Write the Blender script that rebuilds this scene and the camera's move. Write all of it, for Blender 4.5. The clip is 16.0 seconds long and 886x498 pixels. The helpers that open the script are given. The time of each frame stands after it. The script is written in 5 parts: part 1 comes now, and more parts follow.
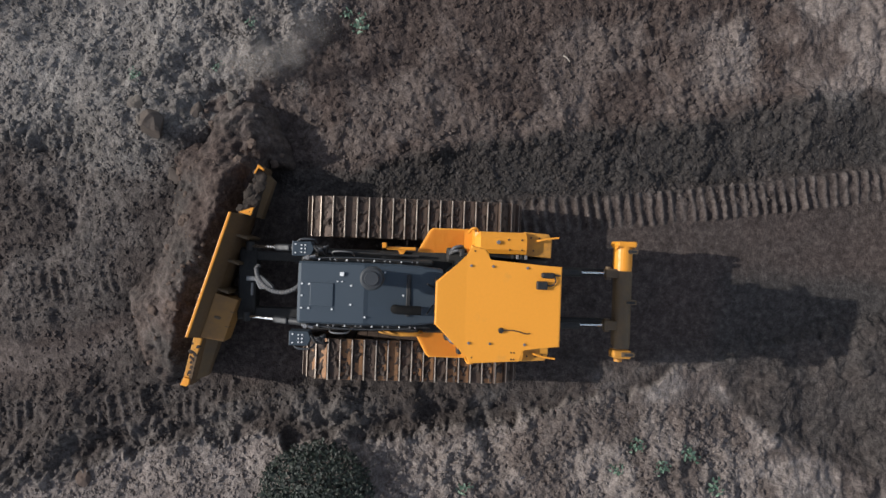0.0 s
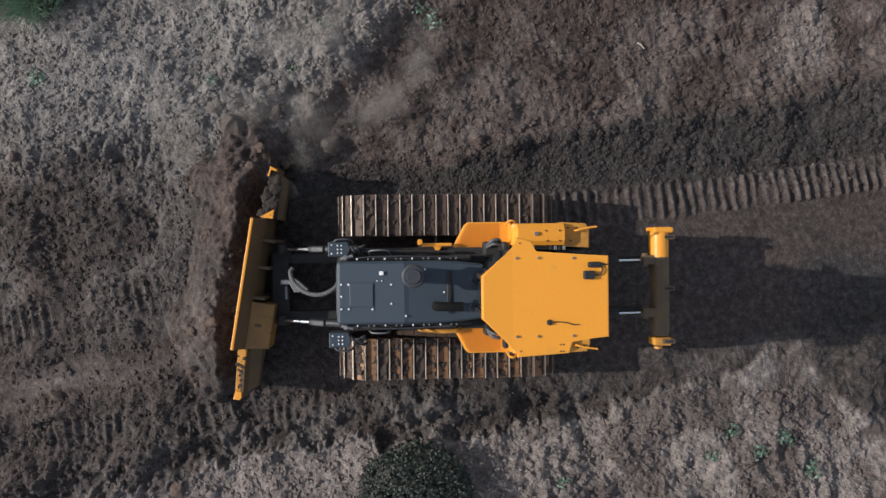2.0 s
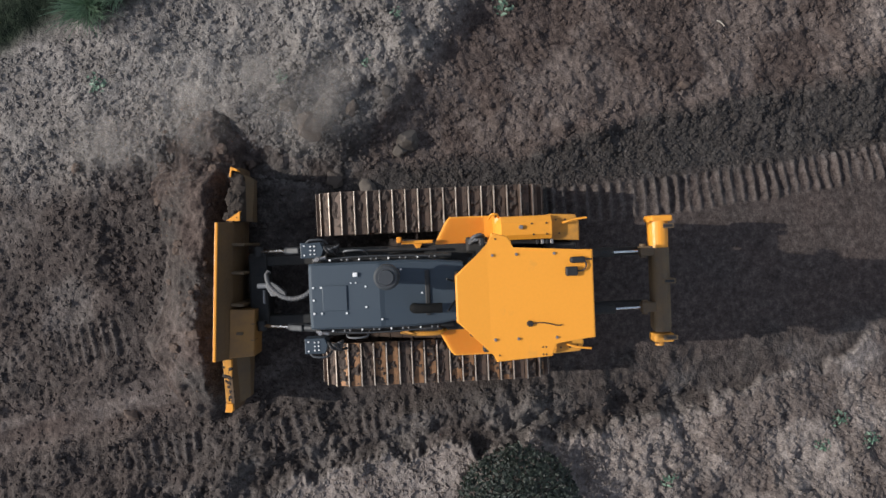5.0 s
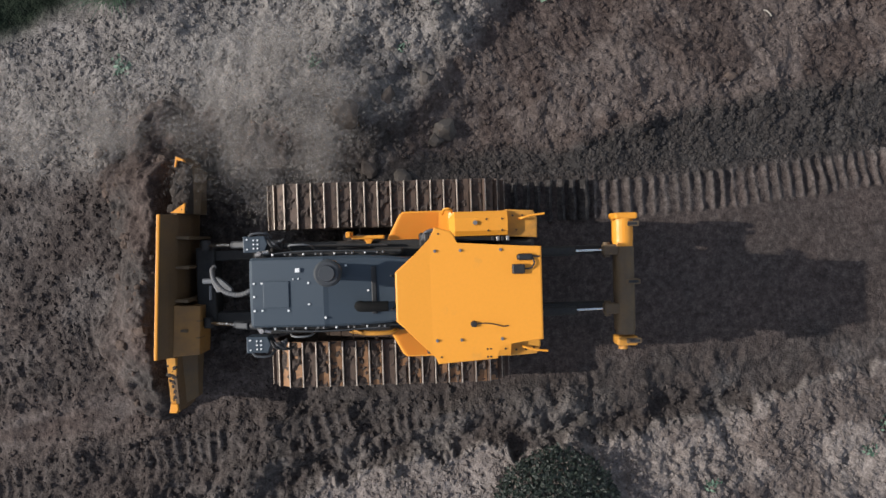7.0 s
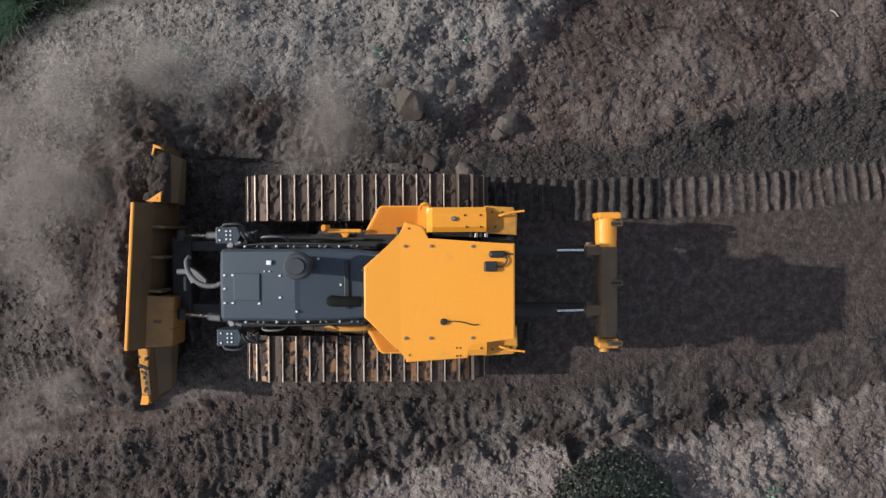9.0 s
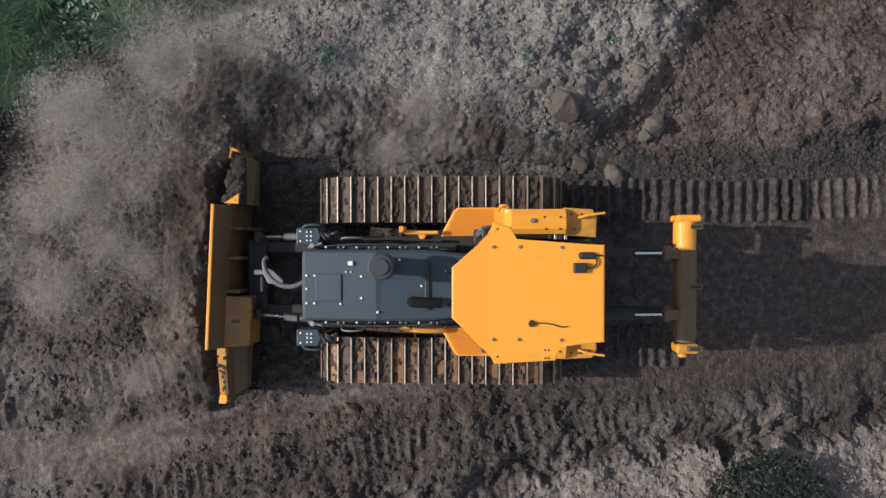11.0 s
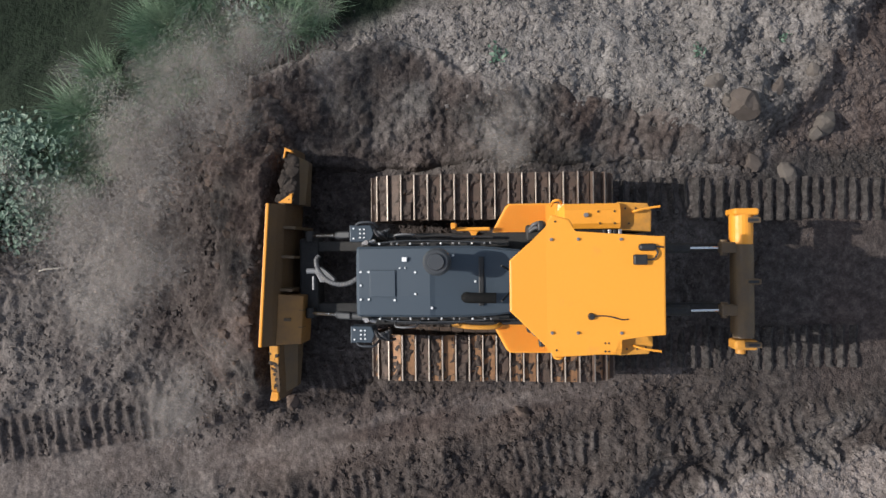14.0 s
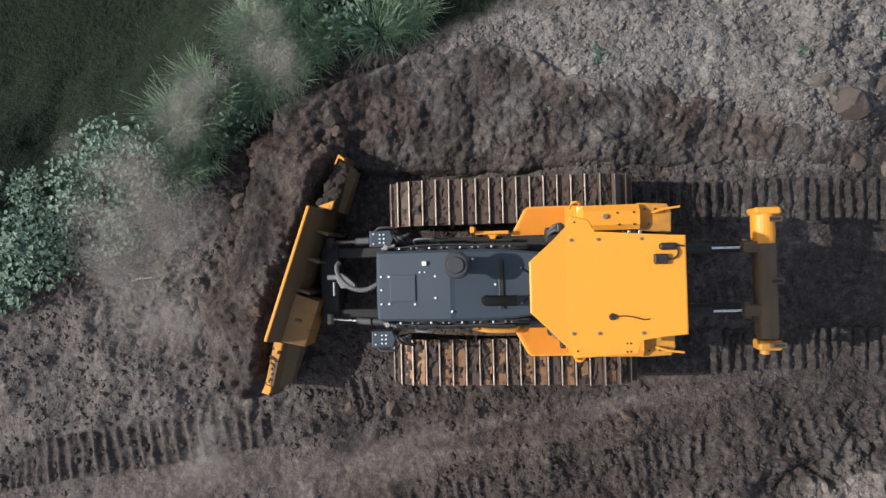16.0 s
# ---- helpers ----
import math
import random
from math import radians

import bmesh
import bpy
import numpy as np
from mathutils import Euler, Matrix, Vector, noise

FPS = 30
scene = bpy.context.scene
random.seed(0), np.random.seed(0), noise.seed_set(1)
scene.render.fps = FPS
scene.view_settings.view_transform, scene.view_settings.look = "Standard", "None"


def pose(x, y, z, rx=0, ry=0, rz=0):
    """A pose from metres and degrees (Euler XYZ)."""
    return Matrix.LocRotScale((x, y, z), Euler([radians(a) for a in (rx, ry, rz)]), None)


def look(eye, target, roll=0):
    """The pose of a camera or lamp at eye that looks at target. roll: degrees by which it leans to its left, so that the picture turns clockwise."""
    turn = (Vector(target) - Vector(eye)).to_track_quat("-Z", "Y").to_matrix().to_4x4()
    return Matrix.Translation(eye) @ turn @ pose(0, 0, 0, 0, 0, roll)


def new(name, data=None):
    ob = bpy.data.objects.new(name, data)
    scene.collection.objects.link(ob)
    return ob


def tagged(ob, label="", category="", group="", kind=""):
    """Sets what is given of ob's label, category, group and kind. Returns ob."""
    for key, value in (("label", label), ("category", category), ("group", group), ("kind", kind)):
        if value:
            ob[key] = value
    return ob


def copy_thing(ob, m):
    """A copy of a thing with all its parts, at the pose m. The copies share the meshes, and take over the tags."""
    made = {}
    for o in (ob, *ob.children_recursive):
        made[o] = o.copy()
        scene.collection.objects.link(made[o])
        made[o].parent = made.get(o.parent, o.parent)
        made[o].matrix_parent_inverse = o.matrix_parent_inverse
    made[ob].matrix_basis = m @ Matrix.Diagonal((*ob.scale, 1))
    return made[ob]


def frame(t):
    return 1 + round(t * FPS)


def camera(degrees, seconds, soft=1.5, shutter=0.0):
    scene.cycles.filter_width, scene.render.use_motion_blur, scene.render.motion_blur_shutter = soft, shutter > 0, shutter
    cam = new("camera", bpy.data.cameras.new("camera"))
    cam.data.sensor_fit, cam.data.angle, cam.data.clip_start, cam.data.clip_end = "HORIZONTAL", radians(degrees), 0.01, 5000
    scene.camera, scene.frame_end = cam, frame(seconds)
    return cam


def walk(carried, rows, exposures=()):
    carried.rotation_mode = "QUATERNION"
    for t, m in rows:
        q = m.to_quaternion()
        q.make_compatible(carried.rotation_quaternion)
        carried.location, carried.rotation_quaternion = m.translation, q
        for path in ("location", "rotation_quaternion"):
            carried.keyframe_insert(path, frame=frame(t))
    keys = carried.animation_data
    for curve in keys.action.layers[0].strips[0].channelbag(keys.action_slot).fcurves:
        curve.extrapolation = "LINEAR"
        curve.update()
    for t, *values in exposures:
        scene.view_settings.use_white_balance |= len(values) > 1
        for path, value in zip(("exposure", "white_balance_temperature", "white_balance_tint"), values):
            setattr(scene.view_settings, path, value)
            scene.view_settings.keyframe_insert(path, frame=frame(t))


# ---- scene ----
# ------------------------------------------------------------ camera and paths
CAMERA_ROWS = [
    (0.0, 0.000, 0.000, 10.649, -0.179, 0.992, 3.452),
    (0.5, -0.437, -0.012, 10.638, -0.243, 0.870, 3.242),
    (1.0, -0.899, -0.033, 10.629, -0.347, 0.749, 2.700),
    (1.5, -1.271, -0.062, 10.613, -0.395, 0.656, 1.971),
    (2.0, -1.500, -0.122, 10.589, -0.290, 0.532, 0.898),
    (2.5, -1.662, -0.188, 10.562, -0.144, 0.384, -0.393),
    (3.0, -1.859, -0.222, 10.526, -0.056, 0.299, -1.321),
    (3.5, -2.121, -0.230, 10.461, 0.011, 0.236, -1.689),
    (4.0, -2.433, -0.230, 10.354, 0.089, 0.199, -1.769),
    (6.5, -3.458, -0.281, 9.859, -0.078, -0.114, -1.552),
    (7.0, -3.575, -0.299, 9.763, -0.092, -0.225, -1.104),
    (7.5, -3.687, -0.324, 9.684, -0.057, -0.338, -0.452),
    (8.0, -3.822, -0.348, 9.625, -0.019, -0.369, 0.076),
    (8.5, -4.077, -0.367, 9.598, 0.022, -0.416, 0.219),
    (9.0, -4.504, -0.378, 9.582, 0.010, -0.427, 0.202),
    (9.5, -5.081, -0.383, 9.566, -0.009, -0.501, 0.158),
    (10.0, -5.677, -0.354, 9.550, -0.097, -0.576, 0.112),
    (12.5, -7.877, -0.321, 9.499, -0.021, 0.271, -0.090),
    (13.0, -8.306, -0.367, 9.463, 0.241, 0.164, -0.153),
    (13.5, -8.737, -0.394, 9.435, 0.415, -0.034, -0.257),
    (14.0, -9.147, -0.405, 9.410, 0.547, -0.241, -0.464),
    (14.5, -9.536, -0.404, 9.380, 0.625, -0.454, -0.607),
    (15.0, -9.928, -0.380, 9.349, 0.613, -0.658, -0.841),
    (15.5, -10.337, -0.330, 9.305, 0.509, -0.842, -1.103),
    (16.0, -10.750, -0.283, 9.283, 0.363, -0.958, -1.233),
]

MACHINE_ROWS = [
    (0.0, -0.697, -0.693, -0.037, -0.146, 4.373, 1.357),
    (0.5, -0.946, -0.705, -0.023, -0.270, 4.396, 1.598),
    (1.0, -1.154, -0.717, -0.015, -0.208, 4.417, 1.915),
    (1.5, -1.375, -0.714, -0.006, 0.026, 4.214, 1.693),
    (2.0, -1.603, -0.728, 0.005, 0.123, 3.997, 1.545),
    (2.5, -1.826, -0.740, 0.017, 0.282, 3.778, 1.142),
    (3.0, -2.058, -0.738, 0.030, 0.575, 3.473, 0.968),
    (3.5, -2.325, -0.728, 0.043, 0.929, 2.961, 0.914),
    (4.0, -2.603, -0.714, 0.052, 1.217, 2.222, 0.719),
    (6.5, -4.071, -0.742, 0.083, 0.948, 0.487, 0.774),
    (7.0, -4.357, -0.742, 0.079, 0.953, 0.680, 0.659),
    (7.5, -4.644, -0.744, 0.074, 0.932, 0.937, 0.696),
    (8.0, -4.944, -0.747, 0.070, 1.017, 0.973, 0.717),
    (8.5, -5.255, -0.748, 0.064, 1.148, 0.665, 0.617),
    (9.0, -5.520, -0.746, 0.058, 1.200, 0.003, 0.512),
    (9.5, -5.796, -0.748, 0.053, 1.051, -0.843, 0.419),
    (10.0, -6.089, -0.757, 0.046, 0.834, -1.651, 0.286),
    (12.5, -7.529, -0.711, -0.021, 0.335, -4.012, -0.172),
    (13.0, -7.823, -0.704, -0.038, 0.433, -4.457, -0.072),
    (13.5, -8.136, -0.699, -0.058, 0.478, -4.931, -0.046),
    (14.0, -8.450, -0.695, -0.080, 0.371, -5.478, 0.079),
    (14.5, -8.765, -0.700, -0.105, 0.142, -6.023, 0.255),
    (15.0, -9.073, -0.693, -0.133, -0.045, -6.587, 0.281),
    (15.5, -9.357, -0.683, -0.163, -0.329, -7.169, 0.335),
    (16.0, -9.653, -0.683, -0.195, -0.757, -7.813, 0.333),
]

cam = camera(68.71, 16.0, soft=1.5)
walk(cam, [(t, pose(*r)) for t, *r in CAMERA_ROWS], exposures=[(0, -0.11), (4, -0.06), (7, -0.03), (10, 0.0), (12.5, 0.05), (16, 0.06)])

# blade angle on its pivot, degrees about the upright axis
BLADE_TURN = [(0, -16.8), (0.5, -16.0), (1.0, -15.0), (1.5, -12.4), (2.0, -9.3), (2.5, -6.2), (3.0, -5.0), (3.5, -4.4), (4.2, -4.0), (7.0, -3.2),
              (9.0, -3.4), (12.5, -2.2), (13.5, -2.6), (14.0, -3.6), (14.5, -6.7), (15.0, -11.5), (15.5, -16.0), (16.0, -19.4)]

# ------------------------------------------------------------ world and light
SUN_UP = 31.8
world = bpy.data.worlds.new("sky")
scene.world = world
world.use_nodes = True
_n = world.node_tree.nodes
_sky = _n.new("ShaderNodeTexSky")
_sky.sky_type, _sky.sun_disc = "NISHITA", False
_sky.sun_elevation, _sky.sun_rotation = radians(SUN_UP), radians(-90)
_n["Background"].inputs[1].default_value = 0.165
_pale = _n.new("ShaderNodeHueSaturation")
_pale.inputs["Saturation"].default_value = 0.6
world.node_tree.links.new(_sky.outputs[0], _pale.inputs["Color"])
world.node_tree.links.new(_pale.outputs[0], _n["Background"].inputs[0])
sun_data = bpy.data.lights.new("sun", "SUN")
sun_data.energy, sun_data.angle, sun_data.color = 4.2, radians(0.53), (1.0, 0.965, 0.915)
sun = new("sun", sun_data)
sun.matrix_world = look((-60 * math.cos(radians(SUN_UP)), 3.0, 60 * math.sin(radians(SUN_UP))), (0, 0, 0))


# ------------------------------------------------------------ materials
def nodes_of(name, rough=0.6, metal=0.0):
    m = bpy.data.materials.new(name)
    m.use_nodes = True
    b = m.node_tree.nodes["Principled BSDF"]
    b.inputs["Roughness"].default_value, b.inputs["Metallic"].default_value = rough, metal
    return m, m.node_tree, b


def ramp_of(tree, src, stops):
    r = tree.nodes.new("ShaderNodeValToRGB")
    while len(r.color_ramp.elements) < len(stops):
        r.color_ramp.elements.new(0.5)
    for e, (p, c) in zip(r.color_ramp.elements, stops):
        e.position, e.color = p, (*c, 1) if not isinstance(c, float) else (c, c, c, 1)
    tree.links.new(src, r.inputs[0])
    return r.outputs[0]


def noise_of(tree, scale, detail=6.0, rough=0.6, coord="Object"):
    tc = tree.nodes.new("ShaderNodeTexCoord")
    n = tree.nodes.new("ShaderNodeTexNoise")
    n.inputs["Scale"].default_value, n.inputs["Detail"].default_value, n.inputs["Roughness"].default_value = scale, detail, rough
    own = tree.nodes.new("ShaderNodeObjectInfo")
    far = tree.nodes.new("ShaderNodeMath")
    far.operation = "MULTIPLY"
    far.inputs[1].default_value = 60.0
    tree.links.new(own.outputs["Random"], far.inputs[0])
    add = tree.nodes.new("ShaderNodeVectorMath")
    tree.links.new(tc.outputs[coord], add.inputs[0])
    tree.links.new(far.outputs[0], add.inputs[1])
    tree.links.new(add.outputs[0], n.inputs["Vector"])
    return n.outputs[0]


def mix_of(tree, fac, a, b, blend="MIX"):
    m = tree.nodes.new("ShaderNodeMix")
    m.data_type, m.blend_type = "RGBA", blend
    for sock, v in ((m.inputs[0], fac), (m.inputs[6], a), (m.inputs[7], b)):
        if isinstance(v, (float, int)):
            sock.default_value = v
        elif isinstance(v, tuple):
            sock.default_value = (*v, 1)
        else:
            tree.links.new(v, sock)
    return m.outputs[2]


def bump_of(tree, b, height, strength, distance):
    u = tree.nodes.new("ShaderNodeBump")
    u.inputs["Strength"].default_value, u.inputs["Distance"].default_value = strength, distance
    tree.links.new(height, u.inputs["Height"])
    tree.links.new(u.outputs[0], b.inputs["Normal"])


def worn(name, base, dirt, rough=0.5, metal=0.0, amount=0.5, scale=3.0, bump=0.15, spec=0.5):
    """A surface with patches of dirt at two scales."""
    m, t, b = nodes_of(name, rough, metal)
    big = ramp_of(t, noise_of(t, scale, 8, 0.65), [(0.62 - amount * 0.4, 0.0), (0.78, 1.0)])
    small = noise_of(t, scale * 14, 4, 0.6)
    c = mix_of(t, big, base, dirt)
    c = mix_of(t, 0.25, c, mix_of(t, small, tuple(v * 0.72 for v in base), tuple(min(1, v * 1.15) for v in base)))
    t.links.new(c, b.inputs["Base Color"])
    t.links.new(ramp_of(t, small, [(0.3, max(0.05, rough - 0.1)), (0.75, min(1.0, rough + 0.2))]), b.inputs["Roughness"])
    b.inputs["Specular IOR Level"].default_value = spec
    bump_of(t, b, small, bump, 0.004)
    return m


def math_of(tree, op, *values):
    n = tree.nodes.new("ShaderNodeMath")
    n.operation = op
    for sock, v in zip(n.inputs, values):
        if isinstance(v, (float, int)):
            sock.default_value = v
        else:
            tree.links.new(v, sock)
    return n.outputs[0]


def crumbs_of(tree, scale, warp):
    """Rounded crumbs: high in the middle of each cell."""
    tc = tree.nodes.new("ShaderNodeTexCoord")
    n = tree.nodes.new("ShaderNodeTexNoise")
    n.inputs["Scale"].default_value, n.inputs["Detail"].default_value = scale * 0.6, 3
    tree.links.new(tc.outputs["Object"], n.inputs["Vector"])
    mul = tree.nodes.new("ShaderNodeVectorMath")
    mul.operation = "MULTIPLY_ADD"
    tree.links.new(n.outputs["Color"], mul.inputs[0])
    mul.inputs[1].default_value = (warp, warp, warp)
    tree.links.new(tc.outputs["Object"], mul.inputs[2])
    v = tree.nodes.new("ShaderNodeTexVoronoi")
    v.inputs["Scale"].default_value = scale
    tree.links.new(mul.outputs[0], v.inputs["Vector"])
    return math_of(tree, "SUBTRACT", 1.0, v.outputs["Distance"]), v.outputs["Color"]


def soil_material():
    m, t, b = nodes_of("soil", 0.95)
    b.inputs["Specular IOR Level"].default_value = 0.12
    attr = {}
    for key in ("dry", "green", "warm"):
        attr[key] = t.nodes.new("ShaderNodeAttribute")
        attr[key].attribute_name = key
    n1, n2, n3 = noise_of(t, 1.3, 8, 0.65), noise_of(t, 9, 7, 0.68), noise_of(t, 48, 5, 0.7)
    big, tint = crumbs_of(t, 15, 0.03)
    fine, tint2 = crumbs_of(t, 40, 0.012)
    cool = ramp_of(t, n2, [(0.3, (0.033, 0.031, 0.029)), (0.5, (0.063, 0.056, 0.053)), (0.70, (0.108, 0.097, 0.091))])
    warm = ramp_of(t, n2, [(0.3, (0.048, 0.036, 0.032)), (0.5, (0.091, 0.068, 0.060)), (0.72, (0.147, 0.114, 0.101))])
    w = math_of(t, "ADD", attr["warm"].outputs["Fac"], ramp_of(t, n1, [(0.35, 0.0), (0.7, 0.3)]))
    w = ramp_of(t, w, [(0.1, 0.0), (0.9, 1.0)])
    brown = mix_of(t, w, cool, warm)
    grey = ramp_of(t, n2, [(0.28, (0.140, 0.129, 0.122)), (0.5, (0.255, 0.235, 0.219)), (0.72, (0.366, 0.336, 0.316))])
    rosy = ramp_of(t, n2, [(0.28, (0.150, 0.124, 0.111)), (0.5, (0.259, 0.219, 0.199)), (0.72, (0.370, 0.320, 0.291))])
    c = mix_of(t, attr["dry"].outputs["Fac"], brown, mix_of(t, w, grey, rosy))
    # deep shade beyond the grass edge is put into this near-black green
    c = mix_of(t, attr["green"].outputs["Fac"], c, ramp_of(t, n2, [(0.3, (0.010, 0.015, 0.010)), (0.75, (0.034, 0.048, 0.029))]))
    c = mix_of(t, 0.24, c, ramp_of(t, n3, [(0.34, 0.35), (0.62, 1.0)]), "MULTIPLY")
    c = mix_of(t, 0.42, c, ramp_of(t, tint2, [(0.1, 0.4), (0.75, 1.15)]), "MULTIPLY")
    c = mix_of(t, 0.30, c, ramp_of(t, tint, [(0.1, 0.4), (0.8, 1.1)]), "MULTIPLY")
    t.links.new(c, b.inputs["Base Color"])
    # crumbs stand out in some stretches and sink in others
    much = ramp_of(t, n1, [(0.38, 0.3), (0.62, 1.0)])
    h = math_of(t, "MULTIPLY_ADD", big, math_of(t, "MULTIPLY", much, 0.75), math_of(t, "MULTIPLY", noise_of(t, 11, 6, 0.6), 1.9))
    h = math_of(t, "MULTIPLY_ADD", fine, 0.5, h)
    h = math_of(t, "MULTIPLY_ADD", n3, 0.08, h)
    even = t.nodes.new("ShaderNodeAttribute")
    even.attribute_name = "even"
    h = math_of(t, "MULTIPLY", h, math_of(t, "SUBTRACT", 1.0, math_of(t, "MULTIPLY", even.outputs["Fac"], 0.7)))
    bump_of(t, b, h, 0.8, 0.028)
    return m


def leaf_material(name, dark, light, random_by="island"):
    m, t, b = nodes_of(name, 0.55)
    if random_by == "island":
        g = t.nodes.new("ShaderNodeNewGeometry")
        r = g.outputs["Random Per Island"]
    else:
        r = t.nodes.new("ShaderNodeObjectInfo").outputs["Random"]
    c = ramp_of(t, r, [(0.0, dark), (1.0, light)])
    c = mix_of(t, 0.5, c, ramp_of(t, noise_of(t, 6, 4, 0.6), [(0.3, 0.45), (0.7, 1.0)]), "MULTIPLY")
    t.links.new(c, b.inputs["Base Color"])
    return m


def dust_material():
    """Thin veils of dust: each fleck lets most of the light through."""
    m, t, b = nodes_of("dust", 1.0)
    t.nodes.remove(b)
    d, l, c = (t.nodes.new("ShaderNodeBsdf" + k) for k in ("Diffuse", "Translucent", "Transparent"))
    d.inputs[0].default_value = l.inputs[0].default_value = (0.56, 0.51, 0.47, 1)
    x, thin = t.nodes.new("ShaderNodeMixShader"), t.nodes.new("ShaderNodeMixShader")
    t.links.new(d.outputs[0], x.inputs[1])
    t.links.new(l.outputs[0], x.inputs[2])
    thin.inputs[0].default_value = 0.165
    t.links.new(c.outputs[0], thin.inputs[1])
    t.links.new(x.outputs[0], thin.inputs[2])
    t.links.new(thin.outputs[0], t.nodes["Material Output"].inputs[0])
    return m


SOIL = soil_material()
YELLOW = worn("yellow_paint", (0.85, 0.338, 0.034), (0.60, 0.28, 0.06), 0.42, amount=0.0, scale=2.2, bump=0.04)
YELLOW_DIRTY = worn("yellow_paint_soiled", (0.66, 0.29, 0.035), (0.12, 0.075, 0.045), 0.5, amount=0.55, scale=3.5, bump=0.12)
# yellow under dirt patches, with the shade of the blade's back put into its base
BLADE_SHADE_PAINT = worn("blade_shade_paint", (0.135, 0.078, 0.034), (0.075, 0.052, 0.036), 0.55, amount=0.55, scale=2.4, bump=0.15)
# stiffener yellow lowered halfway, for the shade the blade throws on it
BOX_HALF_SHADE = worn("stiffener_half_shade", (0.30, 0.150, 0.040), (0.12, 0.075, 0.042), 0.5, amount=0.5, scale=3.0, bump=0.15)
# ripper and blade webs: soiled yellow with deep shade painted into the base
DEEP_SHADE_PAINT = worn("deep_shade_paint", (0.140, 0.088, 0.042), (0.070, 0.055, 0.044), 0.6, amount=0.6, scale=4.5, bump=0.3)
SLATE = worn("slate_paint", (0.050, 0.066, 0.084), (0.068, 0.076, 0.084), 0.45, amount=-0.3, scale=2.0, bump=0.05, spec=0.28)
BLACK = worn("black_paint", (0.018, 0.018, 0.019), (0.06, 0.05, 0.042), 0.5, amount=0.35, scale=5)
SOOT = worn("sooty_steel", (0.010, 0.010, 0.010), (0.02, 0.018, 0.016), 0.9, amount=0.3, scale=5, spec=0.1)
CHARCOAL = worn("charcoal_plastic", (0.040, 0.044, 0.050), (0.075, 0.07, 0.066), 0.45, amount=0.3, scale=5)
DARK = worn("dark_frame", (0.014, 0.014, 0.014), (0.045, 0.037, 0.030), 0.7, amount=0.5, scale=4)
SHOE = worn("track_steel", (0.125, 0.080, 0.058), (0.034, 0.027, 0.023), 0.62, 0.2, amount=0.75, scale=9, bump=0.8)
RUST = worn("rusty_steel", (0.36, 0.180, 0.080), (0.065, 0.046, 0.035), 0.55, 0.3, amount=0.85, scale=16, bump=0.6)
POLISHED = worn("polished_steel", (0.62, 0.57, 0.52), (0.25, 0.19, 0.15), 0.28, 0.9, amount=0.3, scale=9)
GROUSER = worn("grouser_steel", (0.50, 0.42, 0.35), (0.11, 0.08, 0.062), 0.45, 0.55, amount=0.55, scale=8, bump=0.4)
BARREL = worn("barrel_paint", (0.026, 0.028, 0.032), (0.035, 0.031, 0.028), 0.5, 0.1, amount=0.4, scale=5)
CHROME = worn("chrome_rod", (0.72, 0.74, 0.78), (0.4, 0.4, 0.4), 0.12, 1.0, amount=0.1)
GREY = worn("grey_steel", (0.22, 0.22, 0.225), (0.10, 0.085, 0.07), 0.45, 0.3, amount=0.4, scale=6)
RUBBER = worn("rubber", (0.022, 0.022, 0.024), (0.08, 0.07, 0.06), 0.7, amount=0.35, scale=6)
HOSE = worn("ribbed_hose", (0.10, 0.10, 0.105), (0.16, 0.14, 0.12), 0.5, amount=0.4, scale=9)
WHITE = worn("white_plastic", (0.8, 0.8, 0.8), (0.5, 0.48, 0.45), 0.4, amount=0.1)
GLASS, _gt, _gb = nodes_of("tinted_glass", 0.05)
_gb.inputs["Base Color"].default_value = (0.02, 0.025, 0.03, 1)
STONE = worn("stone", (0.130, 0.112, 0.098), (0.065, 0.054, 0.047), 0.9, amount=0.5, scale=5, bump=0.9, spec=0.15)
CLOD = worn("clod", (0.135, 0.10, 0.082), (0.06, 0.045, 0.037), 0.95, amount=0.5, scale=6, bump=0.9, spec=0.1)
GRASS = leaf_material("grass", (0.070, 0.140, 0.076), (0.32, 0.45, 0.29))
WEED = leaf_material("weed_leaf", (0.035, 0.085, 0.050), (0.19, 0.28, 0.20))
BOULDER = worn("boulder_stone", (0.110, 0.090, 0.078), (0.050, 0.041, 0.035), 0.92, amount=0.55, scale=4, bump=1.0, spec=0.12)
CAKE = worn("caked_earth", (0.088, 0.066, 0.055), (0.032, 0.027, 0.024), 0.85, amount=0.6, scale=16, bump=0.9, spec=0.25)
MUD = worn("wet_mud", (0.052, 0.041, 0.034), (0.028, 0.023, 0.02), 0.85, amount=0.5, scale=8, bump=0.9, spec=0.2)
BUSH = leaf_material("bush_leaf", (0.006, 0.011, 0.008), (0.022, 0.034, 0.020))
DUST = dust_material()
WOOD = worn("dry_wood", (0.42, 0.37, 0.31), (0.2, 0.16, 0.12), 0.8, amount=0.3, scale=12)


# ------------------------------------------------------------ mesh helpers
def mesh_of(name, bm, material, smooth=False):
    me = bpy.data.meshes.new(name)
    bmesh.ops.recalc_face_normals(bm, faces=bm.faces)
    bm.to_mesh(me)
    bm.free()
    me.materials.append(material)
    if smooth:
        me.polygons.foreach_set("use_smooth", [True] * len(me.polygons))
    return me


def part(name, bm, material, parent, label="", smooth=False):
    ob = new(name, mesh_of(name, bm, material, smooth))
    ob.parent = parent
    return tagged(ob, label)


